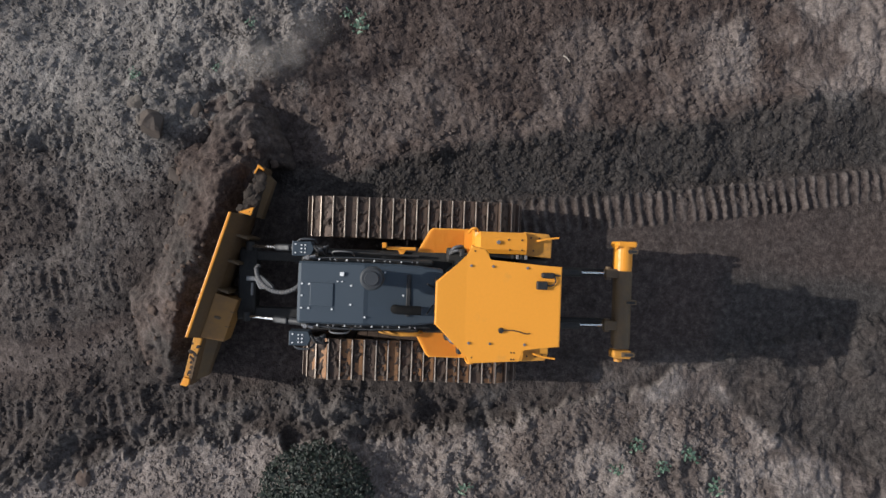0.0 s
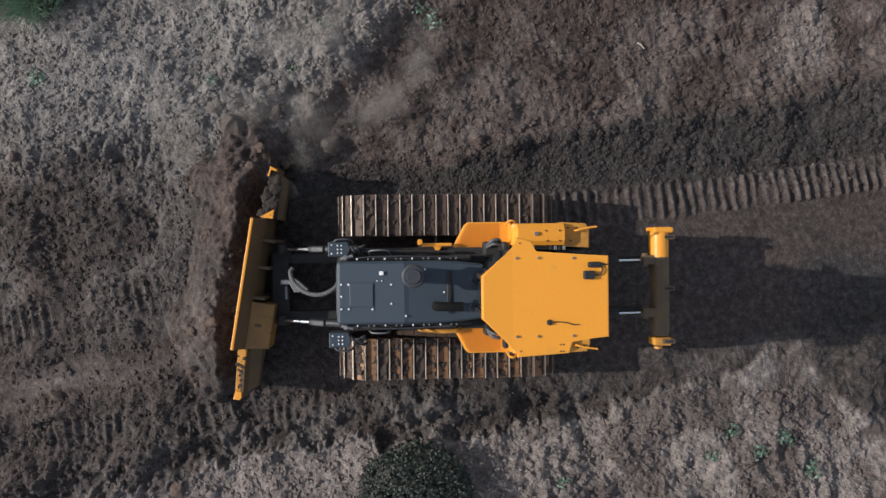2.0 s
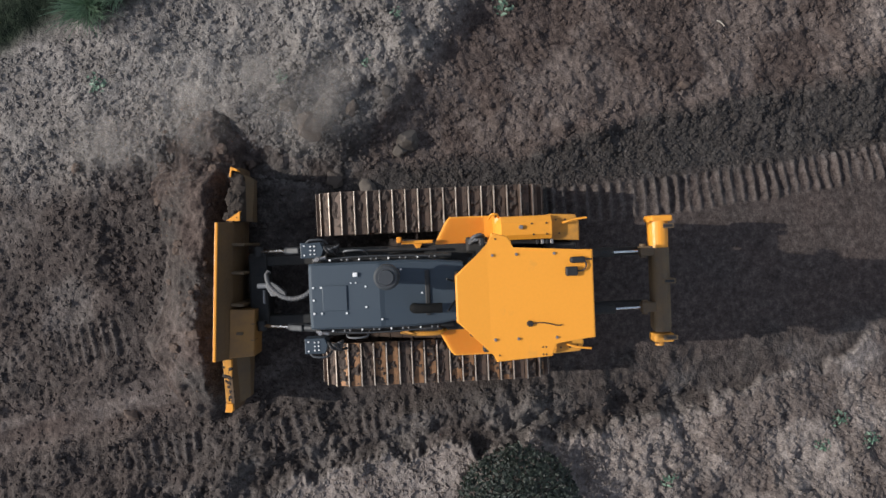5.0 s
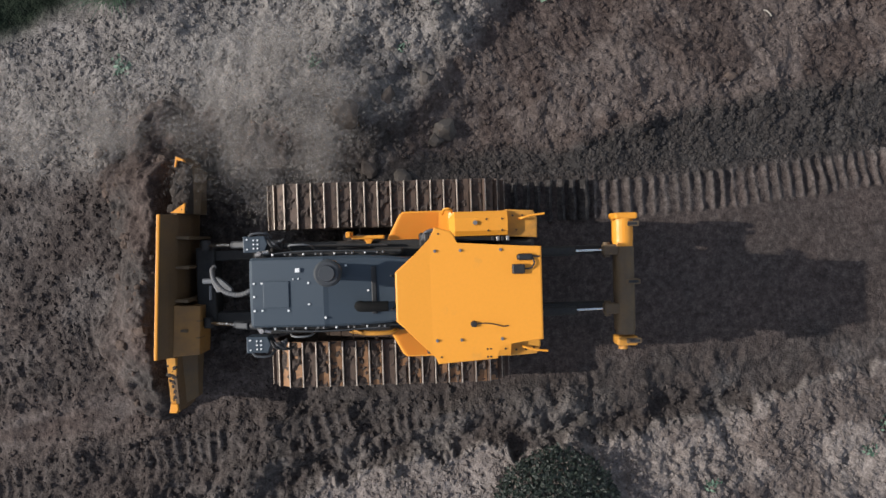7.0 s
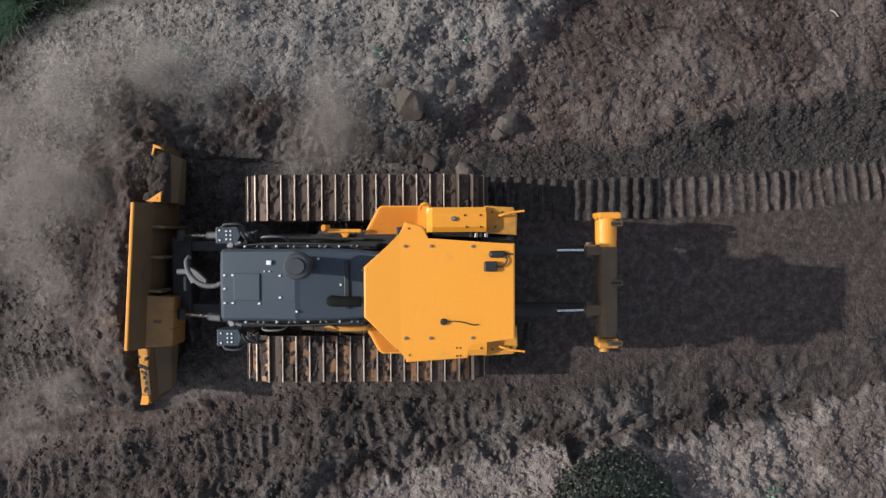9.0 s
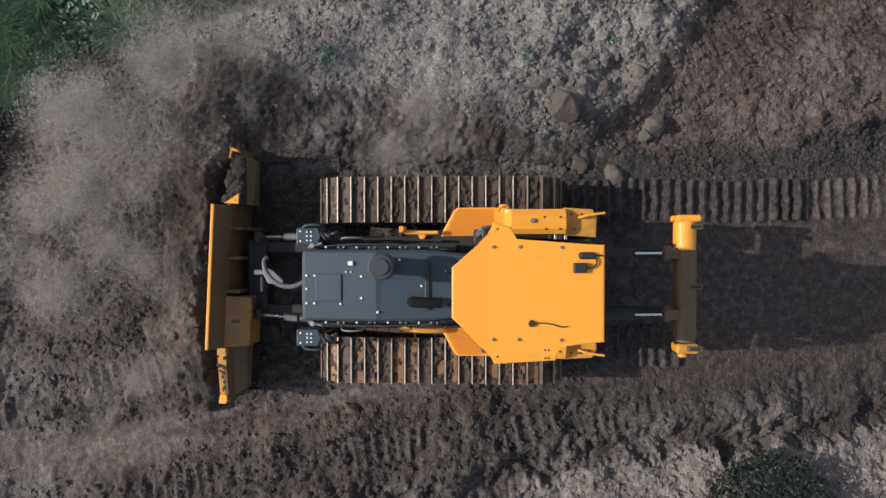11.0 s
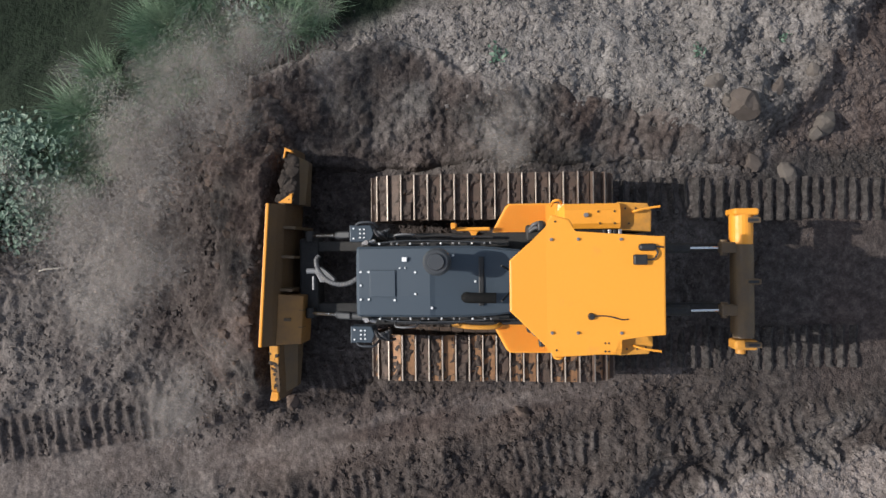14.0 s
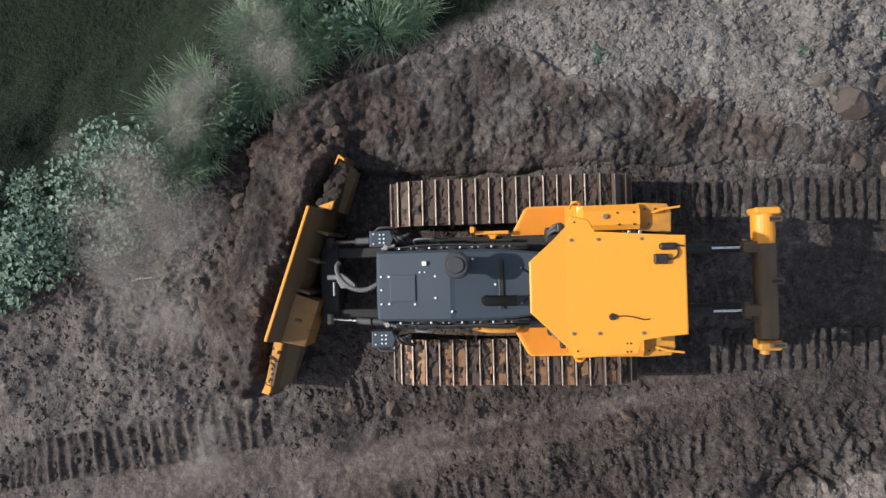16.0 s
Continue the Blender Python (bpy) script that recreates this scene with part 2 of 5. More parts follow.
def from_arrays(name, verts, faces, material, smooth=False):
    """A mesh from numpy vertices and equal-sided faces, quickly."""
    me = bpy.data.meshes.new(name)
    k = faces.shape[1]
    me.vertices.add(len(verts))
    me.vertices.foreach_set("co", np.ascontiguousarray(verts, np.float32).ravel())
    me.loops.add(faces.size)
    me.loops.foreach_set("vertex_index", faces.ravel().astype(np.int32))
    me.polygons.add(len(faces))
    me.polygons.foreach_set("loop_start", np.arange(0, faces.size, k, dtype=np.int32))
    me.polygons.foreach_set("use_smooth", np.full(len(faces), smooth))
    me.update(calc_edges=True)
    me.materials.append(material)
    return me


def box(bm, x0, x1, y0, y1, z0, z1, bevel=0.012, turn=None):
    made = bmesh.ops.create_cube(bm, size=1)["verts"]
    bmesh.ops.scale(bm, vec=(abs(x1 - x0), abs(y1 - y0), abs(z1 - z0)), verts=made)
    if bevel:
        edges = list({e for v in made for e in v.link_edges})
        made = bmesh.ops.bevel(bm, geom=edges, offset=bevel, segments=2, affect="EDGES", profile=0.5)["verts"]
    m = Matrix.Translation(((x0 + x1) / 2, (y0 + y1) / 2, (z0 + z1) / 2))
    if turn is not None:
        m = m @ turn
    bmesh.ops.transform(bm, matrix=m, verts=made)
    return made


def prism(bm, outline, z0, z1, bevel=0.015):
    """A plate from an outline of (x, y); z1 may be a function of x, y."""
    top = z1 if callable(z1) else (lambda x, y: z1)
    a = [bm.verts.new((x, y, z0)) for x, y in outline]
    b = [bm.verts.new((x, y, top(x, y))) for x, y in outline]
    n = len(a)
    bm.faces.new(list(reversed(a)))
    lid = bm.faces.new(b)
    for i in range(n):
        bm.faces.new((a[i], a[(i + 1) % n], b[(i + 1) % n], b[i]))
    if bevel:
        bmesh.ops.bevel(bm, geom=list(lid.edges), offset=bevel, segments=2, affect="EDGES", profile=0.5)


def rod(bm, p, q, r, r2=None, sides=14):
    p, q = Vector(p), Vector(q)
    d = q - p
    made = bmesh.ops.create_cone(bm, cap_ends=True, segments=sides, radius1=r, radius2=r if r2 is None else r2, depth=d.length)["verts"]
    bmesh.ops.transform(bm, matrix=Matrix.Translation((p + q) / 2) @ d.to_track_quat("Z", "Y").to_matrix().to_4x4(), verts=made)
    return made


def tube(bm, points, r, sides=8, ribs=0.0):
    """A bent tube through points (Catmull-Rom), with ribs for a hose."""
    pts = [Vector(p) for p in points]
    pts = [pts[0] * 2 - pts[1]] + pts + [pts[-1] * 2 - pts[-2]]
    line = []
    steps = 10 if ribs else 6
    for i in range(1, len(pts) - 2):
        a, b, c, d = pts[i - 1:i + 3]
        for k in range(steps):
            u = k / steps
            line.append(0.5 * ((2 * b) + (c - a) * u + (2 * a - 5 * b + 4 * c - d) * u * u + (3 * b - a - 3 * c + d) * u ** 3))
    line.append(pts[-2])
    rings = []
    for i, c in enumerate(line):
        t = (line[min(i + 1, len(line) - 1)] - line[max(i - 1, 0)]).normalized()
        s = t.cross(Vector((0, 0, 1)))
        s = s.normalized() if s.length > 0.05 else Vector((0, 1, 0))
        u = s.cross(t)
        rr = r * (1 + ribs * (i % 2))
        rings.append([bm.verts.new(c + (s * math.cos(2 * math.pi * k / sides) + u * math.sin(2 * math.pi * k / sides)) * rr) for k in range(sides)])
    for a, b in zip(rings, rings[1:]):
        for k in range(sides):
            bm.faces.new((a[k], a[(k + 1) % sides], b[(k + 1) % sides], b[k]))
    bm.faces.new(list(reversed(rings[0])))
    bm.faces.new(rings[-1])


def BM():
    return bmesh.new()


# ------------------------------------------------------------ terrain
def hash2(i, j, seed):
    v = np.sin(i * 127.1 + j * 311.7 + seed * 74.7) * 43758.5453
    return v - np.floor(v)


def value_noise(x, y, size, seed):
    x, y = x / size, y / size
    i, j = np.floor(x), np.floor(y)
    u, v = x - i, y - j
    u, v = u * u * (3 - 2 * u), v * v * (3 - 2 * v)
    a, b, c, d = hash2(i, j, seed), hash2(i + 1, j, seed), hash2(i, j + 1, seed), hash2(i + 1, j + 1, seed)
    return (a * (1 - u) + b * u) * (1 - v) + (c * (1 - u) + d * u) * v - 0.5


def fbm(x, y, size, octaves, seed, fall=0.5):
    total, amp = 0, 1.0
    for k in range(octaves):
        ca, sa = math.cos(k * 1.1), math.sin(k * 1.1)
        total = total + amp * value_noise(x * ca - y * sa, x * sa + y * ca, size / 2 ** k, seed + k)
        amp *= fall
    return total


def lumps(x, y, size, seed):
    """Rounded clods on a jittered grid: 0 between them, 1 on top."""
    x, y = x / size, y / size
    i, j = np.floor(x), np.floor(y)
    best = np.zeros_like(x)
    for di in (-1, 0, 1):
        for dj in (-1, 0, 1):
            a, b = i + di, j + dj
            px, py = a + hash2(a, b, seed), b + hash2(a, b, seed + 5)
            r = 0.25 + 0.55 * hash2(a, b, seed + 9) ** 2
            q = 1 - ((x - px) ** 2 + (y - py) ** 2) / r ** 2
            best = np.maximum(best, np.sqrt(np.maximum(q, 0)) * r / 0.8)
    return best


def step(a, b, v):
    u = np.clip((v - a) / (b - a), 0, 1)
    return u * u * (3 - 2 * u)


def line_at(x, pts):
    return np.interp(x, [p[0] for p in pts], [p[1] for p in pts])


UPPER_EDGE = [(-40, 6), (-12.5, 2.2), (-10.6, 0.8), (-9.3, 0.75), (-7.65, 1.1), (-6.3, 0.95), (-5.2, 0.8), (-4.5, 1.15), (-3.7, 1.75), (-3.1, 2.4), (-2.7, 3.2), (-2.1, 3.95), (0, 6.0), (40, 30)]
LOWER_EDGE = [(-40, -13), (-9, -4.8), (-7.3, -4.35), (-6.1, -3.9), (-5, -3.62), (-4.1, -3.45), (-2.8, -3.28), (-1.2, -3.2), (0, -3.05), (2, -2.6), (2.8, -2.25), (3.8, -1.78), (4.6, -1.55), (10, 0.0), (40, 6)]
GREEN_EDGE = [(-40, -4.0), (-17, -0.95), (-15.9, -0.5), (-15.2, 0.0), (-14.6, 0.55), (-14.0, 1.2), (-13.2, 1.95), (-12.4, 2.5), (-10.9, 2.85), (-9.3, 3.25), (-6.8, 4.1), (-3, 6.2), (5, 9), (40, 12)]
OLD_TRACK_A = [(-20, -3.9), (-17, -3.3), (-14.4, -2.95), (-13, -2.75), (-10.9, -2.15), (-8.9, -1.6), (-7.5, -1.3), (-6.1, -0.95), (-5, -0.6)]
SMOOTH_WAY = [(-20, -4.5), (-14.5, -3.65), (-12, -3.42), (-9.5, -2.92), (-6.4, -2.1), (-5.2, -1.7)]
DARK_TOP = [(-6, 0.6), (-2.3, 1.14), (0.9, 1.7), (3.9, 2.4), (6.8, 3.1), (12, 4.4)]
DARK_LOW = [(4.3, -1.4), (4.9, -2.4), (5.7, -3.0), (7.2, -3.6), (12, -5)]
LANE_LOW = [(-40, -2.6), (-9, -2.5), (-4, -2.3), (0, -1.95), (1.2, -1.8), (4.6, -1.2), (9, -0.3)]
FRESH_TRACK = [(-7, 0.35), (-4.2, 0.35), (-1, 0.4), (0.9, 0.54), (2.8, 0.77), (4.6, 1.05), (8, 1.65)]
LOW_TRACK = [(-11.5, -4.1), (-10.4, -3.85), (-7.9, -3.33), (-5.5, -3.02), (-4.2, -2.75), (0, -2.2)]


def print_band(x, y, pts, half, pitch, x0, x1, seed):
    """Cleat marks along a lane: ridges across the way of a crawler track."""
    mid = line_at(x, pts)
    off = (y - mid) / half
    slope = (line_at(x + 0.2, pts) - line_at(x - 0.2, pts)) / 0.4
    s = (x + slope * (y - mid)) * np.sqrt(1 + slope ** 2) + 0.05 * fbm(x, y, 0.7, 3, seed)
    ph = s / pitch - np.floor(s / pitch)
    ridge = np.clip(np.minimum(ph / 0.22, (0.62 - ph) / 0.3), 0, 1)
    mask = step(1.08, 0.92, np.abs(off)) * step(x0 - 0.3, x0, x) * step(x1 + 0.3, x1, x)
    return mask, ridge


def road_z(x):
    """Height of the bed on which the tracks run: a long low hump along the way."""
    way = sorted((r[1], r[3] - 0.02) for r in MACHINE_ROWS)
    first, last = way[0], way[-1]
    way = [(-40, first[1] - 0.25), (first[0] - 2.5, first[1] - 0.25), (first[0] - 1.0, first[1] - 0.12)] + way[::2] + [(last[0] + 1.2, last[1] - 0.09), (last[0] + 3.5, last[1] - 0.28), (last[0] + 7.5, last[1] - 0.60), (60, last[1] - 0.60)]
    return line_at(x, way)


def height(x, y):
    """Ground height, and how dry, how green and shade-dark, and how warm in colour it is."""
    wob = 0.35 * fbm(x, y, 1.8, 5, 11)
    teeth = 0.30 * fbm(x * 1.5, y * 0.7, 0.42, 4, 15, 0.6)
    up = y - line_at(x, UPPER_EDGE) + wob
    low = line_at(x, LOWER_EDGE) - y + 0.6 * wob + teeth
    green = y - line_at(x, GREEN_EDGE) + 0.5 * fbm(x, y, 1.5, 4, 31)
    fresh = y - line_at(x, FRESH_TRACK)
    lane = step(0.55, 0.25, fresh) * step(-0.3, 0.1, y - line_at(x, LANE_LOW) + 0.3 * fbm(x, y, 0.7, 4, 13)) * step(-4.2, -3.2, x)
    band = step(0.25, -0.15, y - line_at(x, DARK_TOP) + 0.8 * wob + teeth) * step(0.15, 0.35, fresh) * step(-5.5, -4.0, x)
    field = step(-0.1, 0.3, y - line_at(x, DARK_TOP) + wob) * step(0.6, -0.1, up) * step(-4.6, -3.4, x)
    corner = step(-0.2, 0.5, y - 2.75 + 1.2 * wob + 0.5 * teeth) * step(3.4, 4.3, x - 0.12 * (y - 2.7) + wob)
    weedy = step(-0.2, 0.2, y - line_at(x, DARK_LOW) + wob) * step(4.2, 4.8, x + wob) * step(0.1, -0.4, y)
    # large forms
    h = 0.10 * fbm(x, y, 5, 3, 3)
    h = h + 0.30 * np.exp(-((y - 1.75 + 0.15 * np.sin(x)) / 0.45) ** 2) * (0.6 + fbm(x, y, 2.2, 2, 7)) * step(-13, -11, x) * (1 - field) * (1 - 0.7 * band)
    h = h + 0.20 * np.exp(-(((x + 5.0) / 1.1) ** 2 + ((y - 1.75) / 0.6) ** 2))
    h = h + 0.14 * np.exp(-((y - line_at(x, LANE_LOW) + 0.45) / 0.36) ** 2) * step(-9, -6, x) * (0.7 + fbm(x, y, 1.5, 3, 9))
    h = h + 0.15 * step(-0.03, 0.08, low) + 0.08 * step(0.25, 0.9, low)
    side = step(1.5, 0.0, x)
    h = h - side * 0.07 * np.exp(-((low + 0.20) / 0.13) ** 2) + side * 0.09 * np.exp(-((low + 0.55) / 0.2) ** 2)
    h = h + 0.06 * step(-0.05, 0.2, up + teeth) * step(-9.5, -8, x)
    h = h - 0.55 * step(2.1, 3.6, y) * step(-4.5, -1.5, x)
    h = h - 0.25 * step(2.4, 3.6, y) * step(-3, -6, x)
    # clods and crumbs
    rough = (1 - 0.88 * lane) * (1 - 0.5 * step(-11.8, -13.2, x + 0.2 * y))
    smooth_way = step(0.6, 0.15, np.abs(y - line_at(x, SMOOTH_WAY) + 0.5 * wob) + 0.4 * teeth) * step(-4.8, -5.6, x)
    rough = rough * (1 - 0.85 * smooth_way) * (1 - 0.55 * field) * (1 - 0.35 * band)
    chunky = step(0.1, 0.4, up) * np.exp(-(((x + 4.6) / 1.7) ** 2 + ((y - 2.4) / 1.3) ** 2))
    slab = step(0.0, 0.15, low) * step(0.5, -1.5, x)
    rough = rough * (1 - 0.6 * slab) * (1 - 0.5 * step(-5.2, -6.6, x + wob) * step(0.2, 0.7, up))
    patch = np.clip(0.5 + 2.8 * fbm(x, y, 1.4, 4, 41), 0.0, 1.5)
    wx, wy = x + 0.16 * fbm(x, y, 0.5, 4, 43), y + 0.16 * fbm(x, y, 0.5, 4, 47)
    h = h + rough * (patch ** 1.5 + 1.8 * chunky) * (0.042 * lumps(wx, wy * 1.25, 0.46, 51) + 0.036 * lumps(wx + 3, wy, 0.21, 57))
    h = h + rough * (0.25 + 0.7 * patch ** 1.5 + 0.8 * chunky) * 0.026 * lumps(wx, wy + 7, 0.105, 63)
    h = h + (0.3 + 0.7 * rough) * (0.3 + 0.6 * patch) * 0.13 * np.abs(fbm(wx * 1.15, wy, 0.42, 4, 65, 0.62))
    crest = 1 - 2 * np.abs(fbm(wx, wy * 0.8, 1.1, 5, 73, 0.55))
    h = h + (0.12 + 0.88 * rough) * (0.12 * crest + 0.16 * fbm(x, y, 0.7, 6, 71, 0.6)) - 0.12
    h = h + rough * 0.24 * fbm(x * 0.8, y, 2.3, 3, 77)
    h = h - 0.10 * field * np.clip(fbm(wx, wy, 0.8, 4, 79, 0.6) - 0.12, 0, 1)
    # gullies that run down the brown field
    h = h + 0.07 * field * np.abs(fbm(x * 1.8 + 0.5 * y, y * 0.5, 0.6, 4, 75, 0.6))
    streak = fbm(x * 0.25, (y - line_at(x, SMOOTH_WAY)) * 2.2, 0.5, 3, 89)
    h = h + 0.03 * smooth_way * streak + 0.02 * lane * fbm(x * 0.3, y * 2.4, 0.5, 4, 87)
    # colours
    soft = up + 0.5 * fbm(x, y, 0.5, 5, 19, 0.65)
    dry = 0.92 * np.maximum(step(-0.35, 0.55, soft) * (0.72 + 0.28 * step(0.2, 1.4, soft)) * step(4.6, 3.4, y + 0.25 * x), 1.08 * step(-0.06, 0.08, low) * (1 - weedy))
    mottle = step(0.02, 0.22, fbm(x, y, 0.9, 5, 93) + 0.30 * np.exp(-(((x - 1.1) / 1.0) ** 2 + ((y + 3.2) / 0.45) ** 2)))
    dry = dry * (1 - 0.60 * mottle * step(0.0, 0.1, low) * (1 - 0.8 * slab))
    dry = np.maximum(dry, 0.80 * corner * step(-0.25, 0.1, fbm(x, y, 0.9, 5, 91)))
    dry = np.maximum(dry, 0.30 * step(0.0, 0.3, fbm(x, y, 1.0, 5, 96)) * step(-4.6, -5.2, x) * step(1.6, 0.8, y) * step(-1.0, 0.2, y - line_at(x, OLD_TRACK_A)))
    dry = np.maximum(dry, 0.34 * step(-0.15, 0.2, fbm(x, y, 0.7, 5, 98)) * step(1.0, 0.4, -low) * step(-0.1, -0.5, y - line_at(x, LANE_LOW)))
    dry = np.maximum(dry, 0.46 * step(-12.8, -14.2, x + 0.3 * y + 2 * wob) * step(0.9, 0.1, y - line_at(x, GREEN_EDGE) + 0.6))
    dry = np.maximum(dry, (0.10 + 0.22 * step(-9.5, -11.5, x) + 0.4 * streak) * smooth_way)
    blush = field * step(-0.05, 0.2, fbm(x, y, 0.9, 6, 99) + 0.18 * np.exp(-((y - line_at(x, DARK_TOP) - 0.3) / 0.35) ** 2))
    dry = np.maximum(dry, 0.30 * blush)
    dry = dry * (1 - 0.9 * step(-10.3, -11.3, x + wob) * step(-14.4, -13.4, x + 0.5 * wob) * step(-2.3, -1.5, y))
    dry = dry * (1 - 0.8 * weedy)
    dry = dry * (0.75 + 0.7 * np.clip(fbm(x, y, 0.7, 4, 95) + 0.25, 0, 0.4)) * (1 - 0.85 * lane)
    warm = 0.25 + 0.45 * field + 0.5 * blush + 0.25 * lane + 0.45 * step(-0.1, 0.2, low) + 0.6 * corner + 0.3 * smooth_way
    warm = warm + 0.12 * step(-6.5, -8, x) - 0.3 * band - 0.5 * weedy - 0.2 * step(0.0, 0.4, up) * step(-3, -5, x)
    warm = np.clip(warm, 0, 1)
    g = step(0.0, 0.5, green)
    swath = step(2.05, 1.7, np.abs(y + 0.72)) * step(-13.0, -11.6, x)
    edge = np.maximum(np.abs(x + 5.15) - 12.7, np.abs(y + 0.1) - 5.1)
    inner = step(1.0, 0.0, edge)
    h = h * (1 - (0.45 + 0.35 * lane) * swath) + 0.04 * swath
    for pts, half, pitch, x0, x1, seed, deep in ((OLD_TRACK_A, 0.33, 0.176, -19.5, -5.6, 81, 0.042), (FRESH_TRACK, 0.29, 0.182, -1.6, 7.5, 83, 0.06), (LOW_TRACK, 0.25, 0.176, -11, -3.4, 85, 0.05)):
        mask, ridge = print_band(x, y, pts, half, pitch, x0, x1, seed)
        if seed != 83:
            mask = mask * (0.25 + 0.75 * step(-0.25, 0.15, fbm(x, y, 0.6, 5, seed + 7)))
        h = h * (1 - 0.75 * mask) + mask * (deep * ridge * (0.9 + 1.2 * fbm(x, y, 0.35, 3, seed + 3)) + 0.05 * fbm(x, y, 0.3, 4, seed + 5) - 0.02)
        dry = dry * (1 - 0.7 * mask)
        dry = np.maximum(dry, (0.27 if seed == 83 else 0.2) * mask * np.clip(ridge, 0, 1))
    h = h * inner + road_z(x) * step(4.5, 2.4, np.abs(y + 0.72)) * inner
    dry, warm = dry * inner + 0.5 * (1 - inner), warm * inner + 0.4 * (1 - inner)
    h = h * (1 - 0.8 * step(0.3, 1.0, green)) - 2.2 * step(0.6, 4.5, green) * step(-5, -8, x)
    return h, np.clip(dry, 0, 1), g, warm


def evenness(x, y):
    """How smoothly the ground is rolled or scraped."""
    way = step(0.6, 0.1, np.abs(y - line_at(x, SMOOTH_WAY)) + 0.5 * fbm(x, y, 0.8, 4, 17)) * step(-5.0, -6.5, x) * (0.55 + 0.35 * step(-9.5, -11.5, x))
    lane = step(0.4, 0.0, np.abs(y + 0.72 - 0.1 * (x + 2)) - 0.6) * step(-4.2, -3.2, x)
    return np.maximum(np.maximum(way, 0.8 * lane), 0.5 * step(-11.8, -13.4, x) * step(1.2, 0.2, y))


def graded(a, b, step_size, far):
    core = np.arange(a, b + 1e-6, step_size)
    lo, hi, d, left, right = core[0], core[-1], step_size, [], []
    while lo > -far:
        d *= 1.16
        lo -= d
        left.append(lo)
    d = step_size
    while hi < far:
        d *= 1.16
        hi += d
        right.append(hi)
    return np.concatenate([left[::-1], core, right])


def build_ground():
    xs, ys = graded(-17.9, 7.6, 0.025, 400), graded(-5.3, 5.1, 0.025, 400)
    X, Y = np.meshgrid(xs, ys, indexing="ij")
    h, dry, g, warm = height(X.ravel(), Y.ravel())
    away = np.maximum(np.abs(X.ravel() + 6) - 13, np.abs(Y.ravel()) - 8)
    h = h * step(60, 5, away)
    n, m = len(xs), len(ys)
    idx = np.arange(n * m).reshape(n, m)
    faces = np.stack([idx[:-1, :-1], idx[1:, :-1], idx[1:, 1:], idx[:-1, 1:]], -1).reshape(-1, 4)
    me = from_arrays("ground", np.stack([X.ravel(), Y.ravel(), h], -1), faces, SOIL, True)
    for key, v in (("dry", dry), ("green", g), ("warm", warm), ("even", evenness(X.ravel(), Y.ravel()))):
        me.attributes.new(key, "FLOAT", "POINT").data.foreach_set("value", v.astype(np.float32))
    return tagged(new("ground", me), "churned brown and pale grey earth with cleat marks", "ground", kind="structure")


build_ground()



def ground_at(x, y):
    return float(height(np.array([x], float), np.array([y], float))[0][0])


# ------------------------------------------------------------ the bulldozer
dozer = new("bulldozer")
tagged(dozer, "yellow crawler bulldozer with slate bonnet pushing earth", "bulldozer")

ROOF = [(0.28, 0.25), (0.28, -0.25), (0.66, -0.60), (0.70, -0.705), (1.31, -0.665), (1.32, -0.515), (1.78, -0.48), (1.78, 0.475), (0.905, 0.515), (0.90, 0.60), (0.86, 0.655), (0.69, 0.70), (0.65, 0.57)]


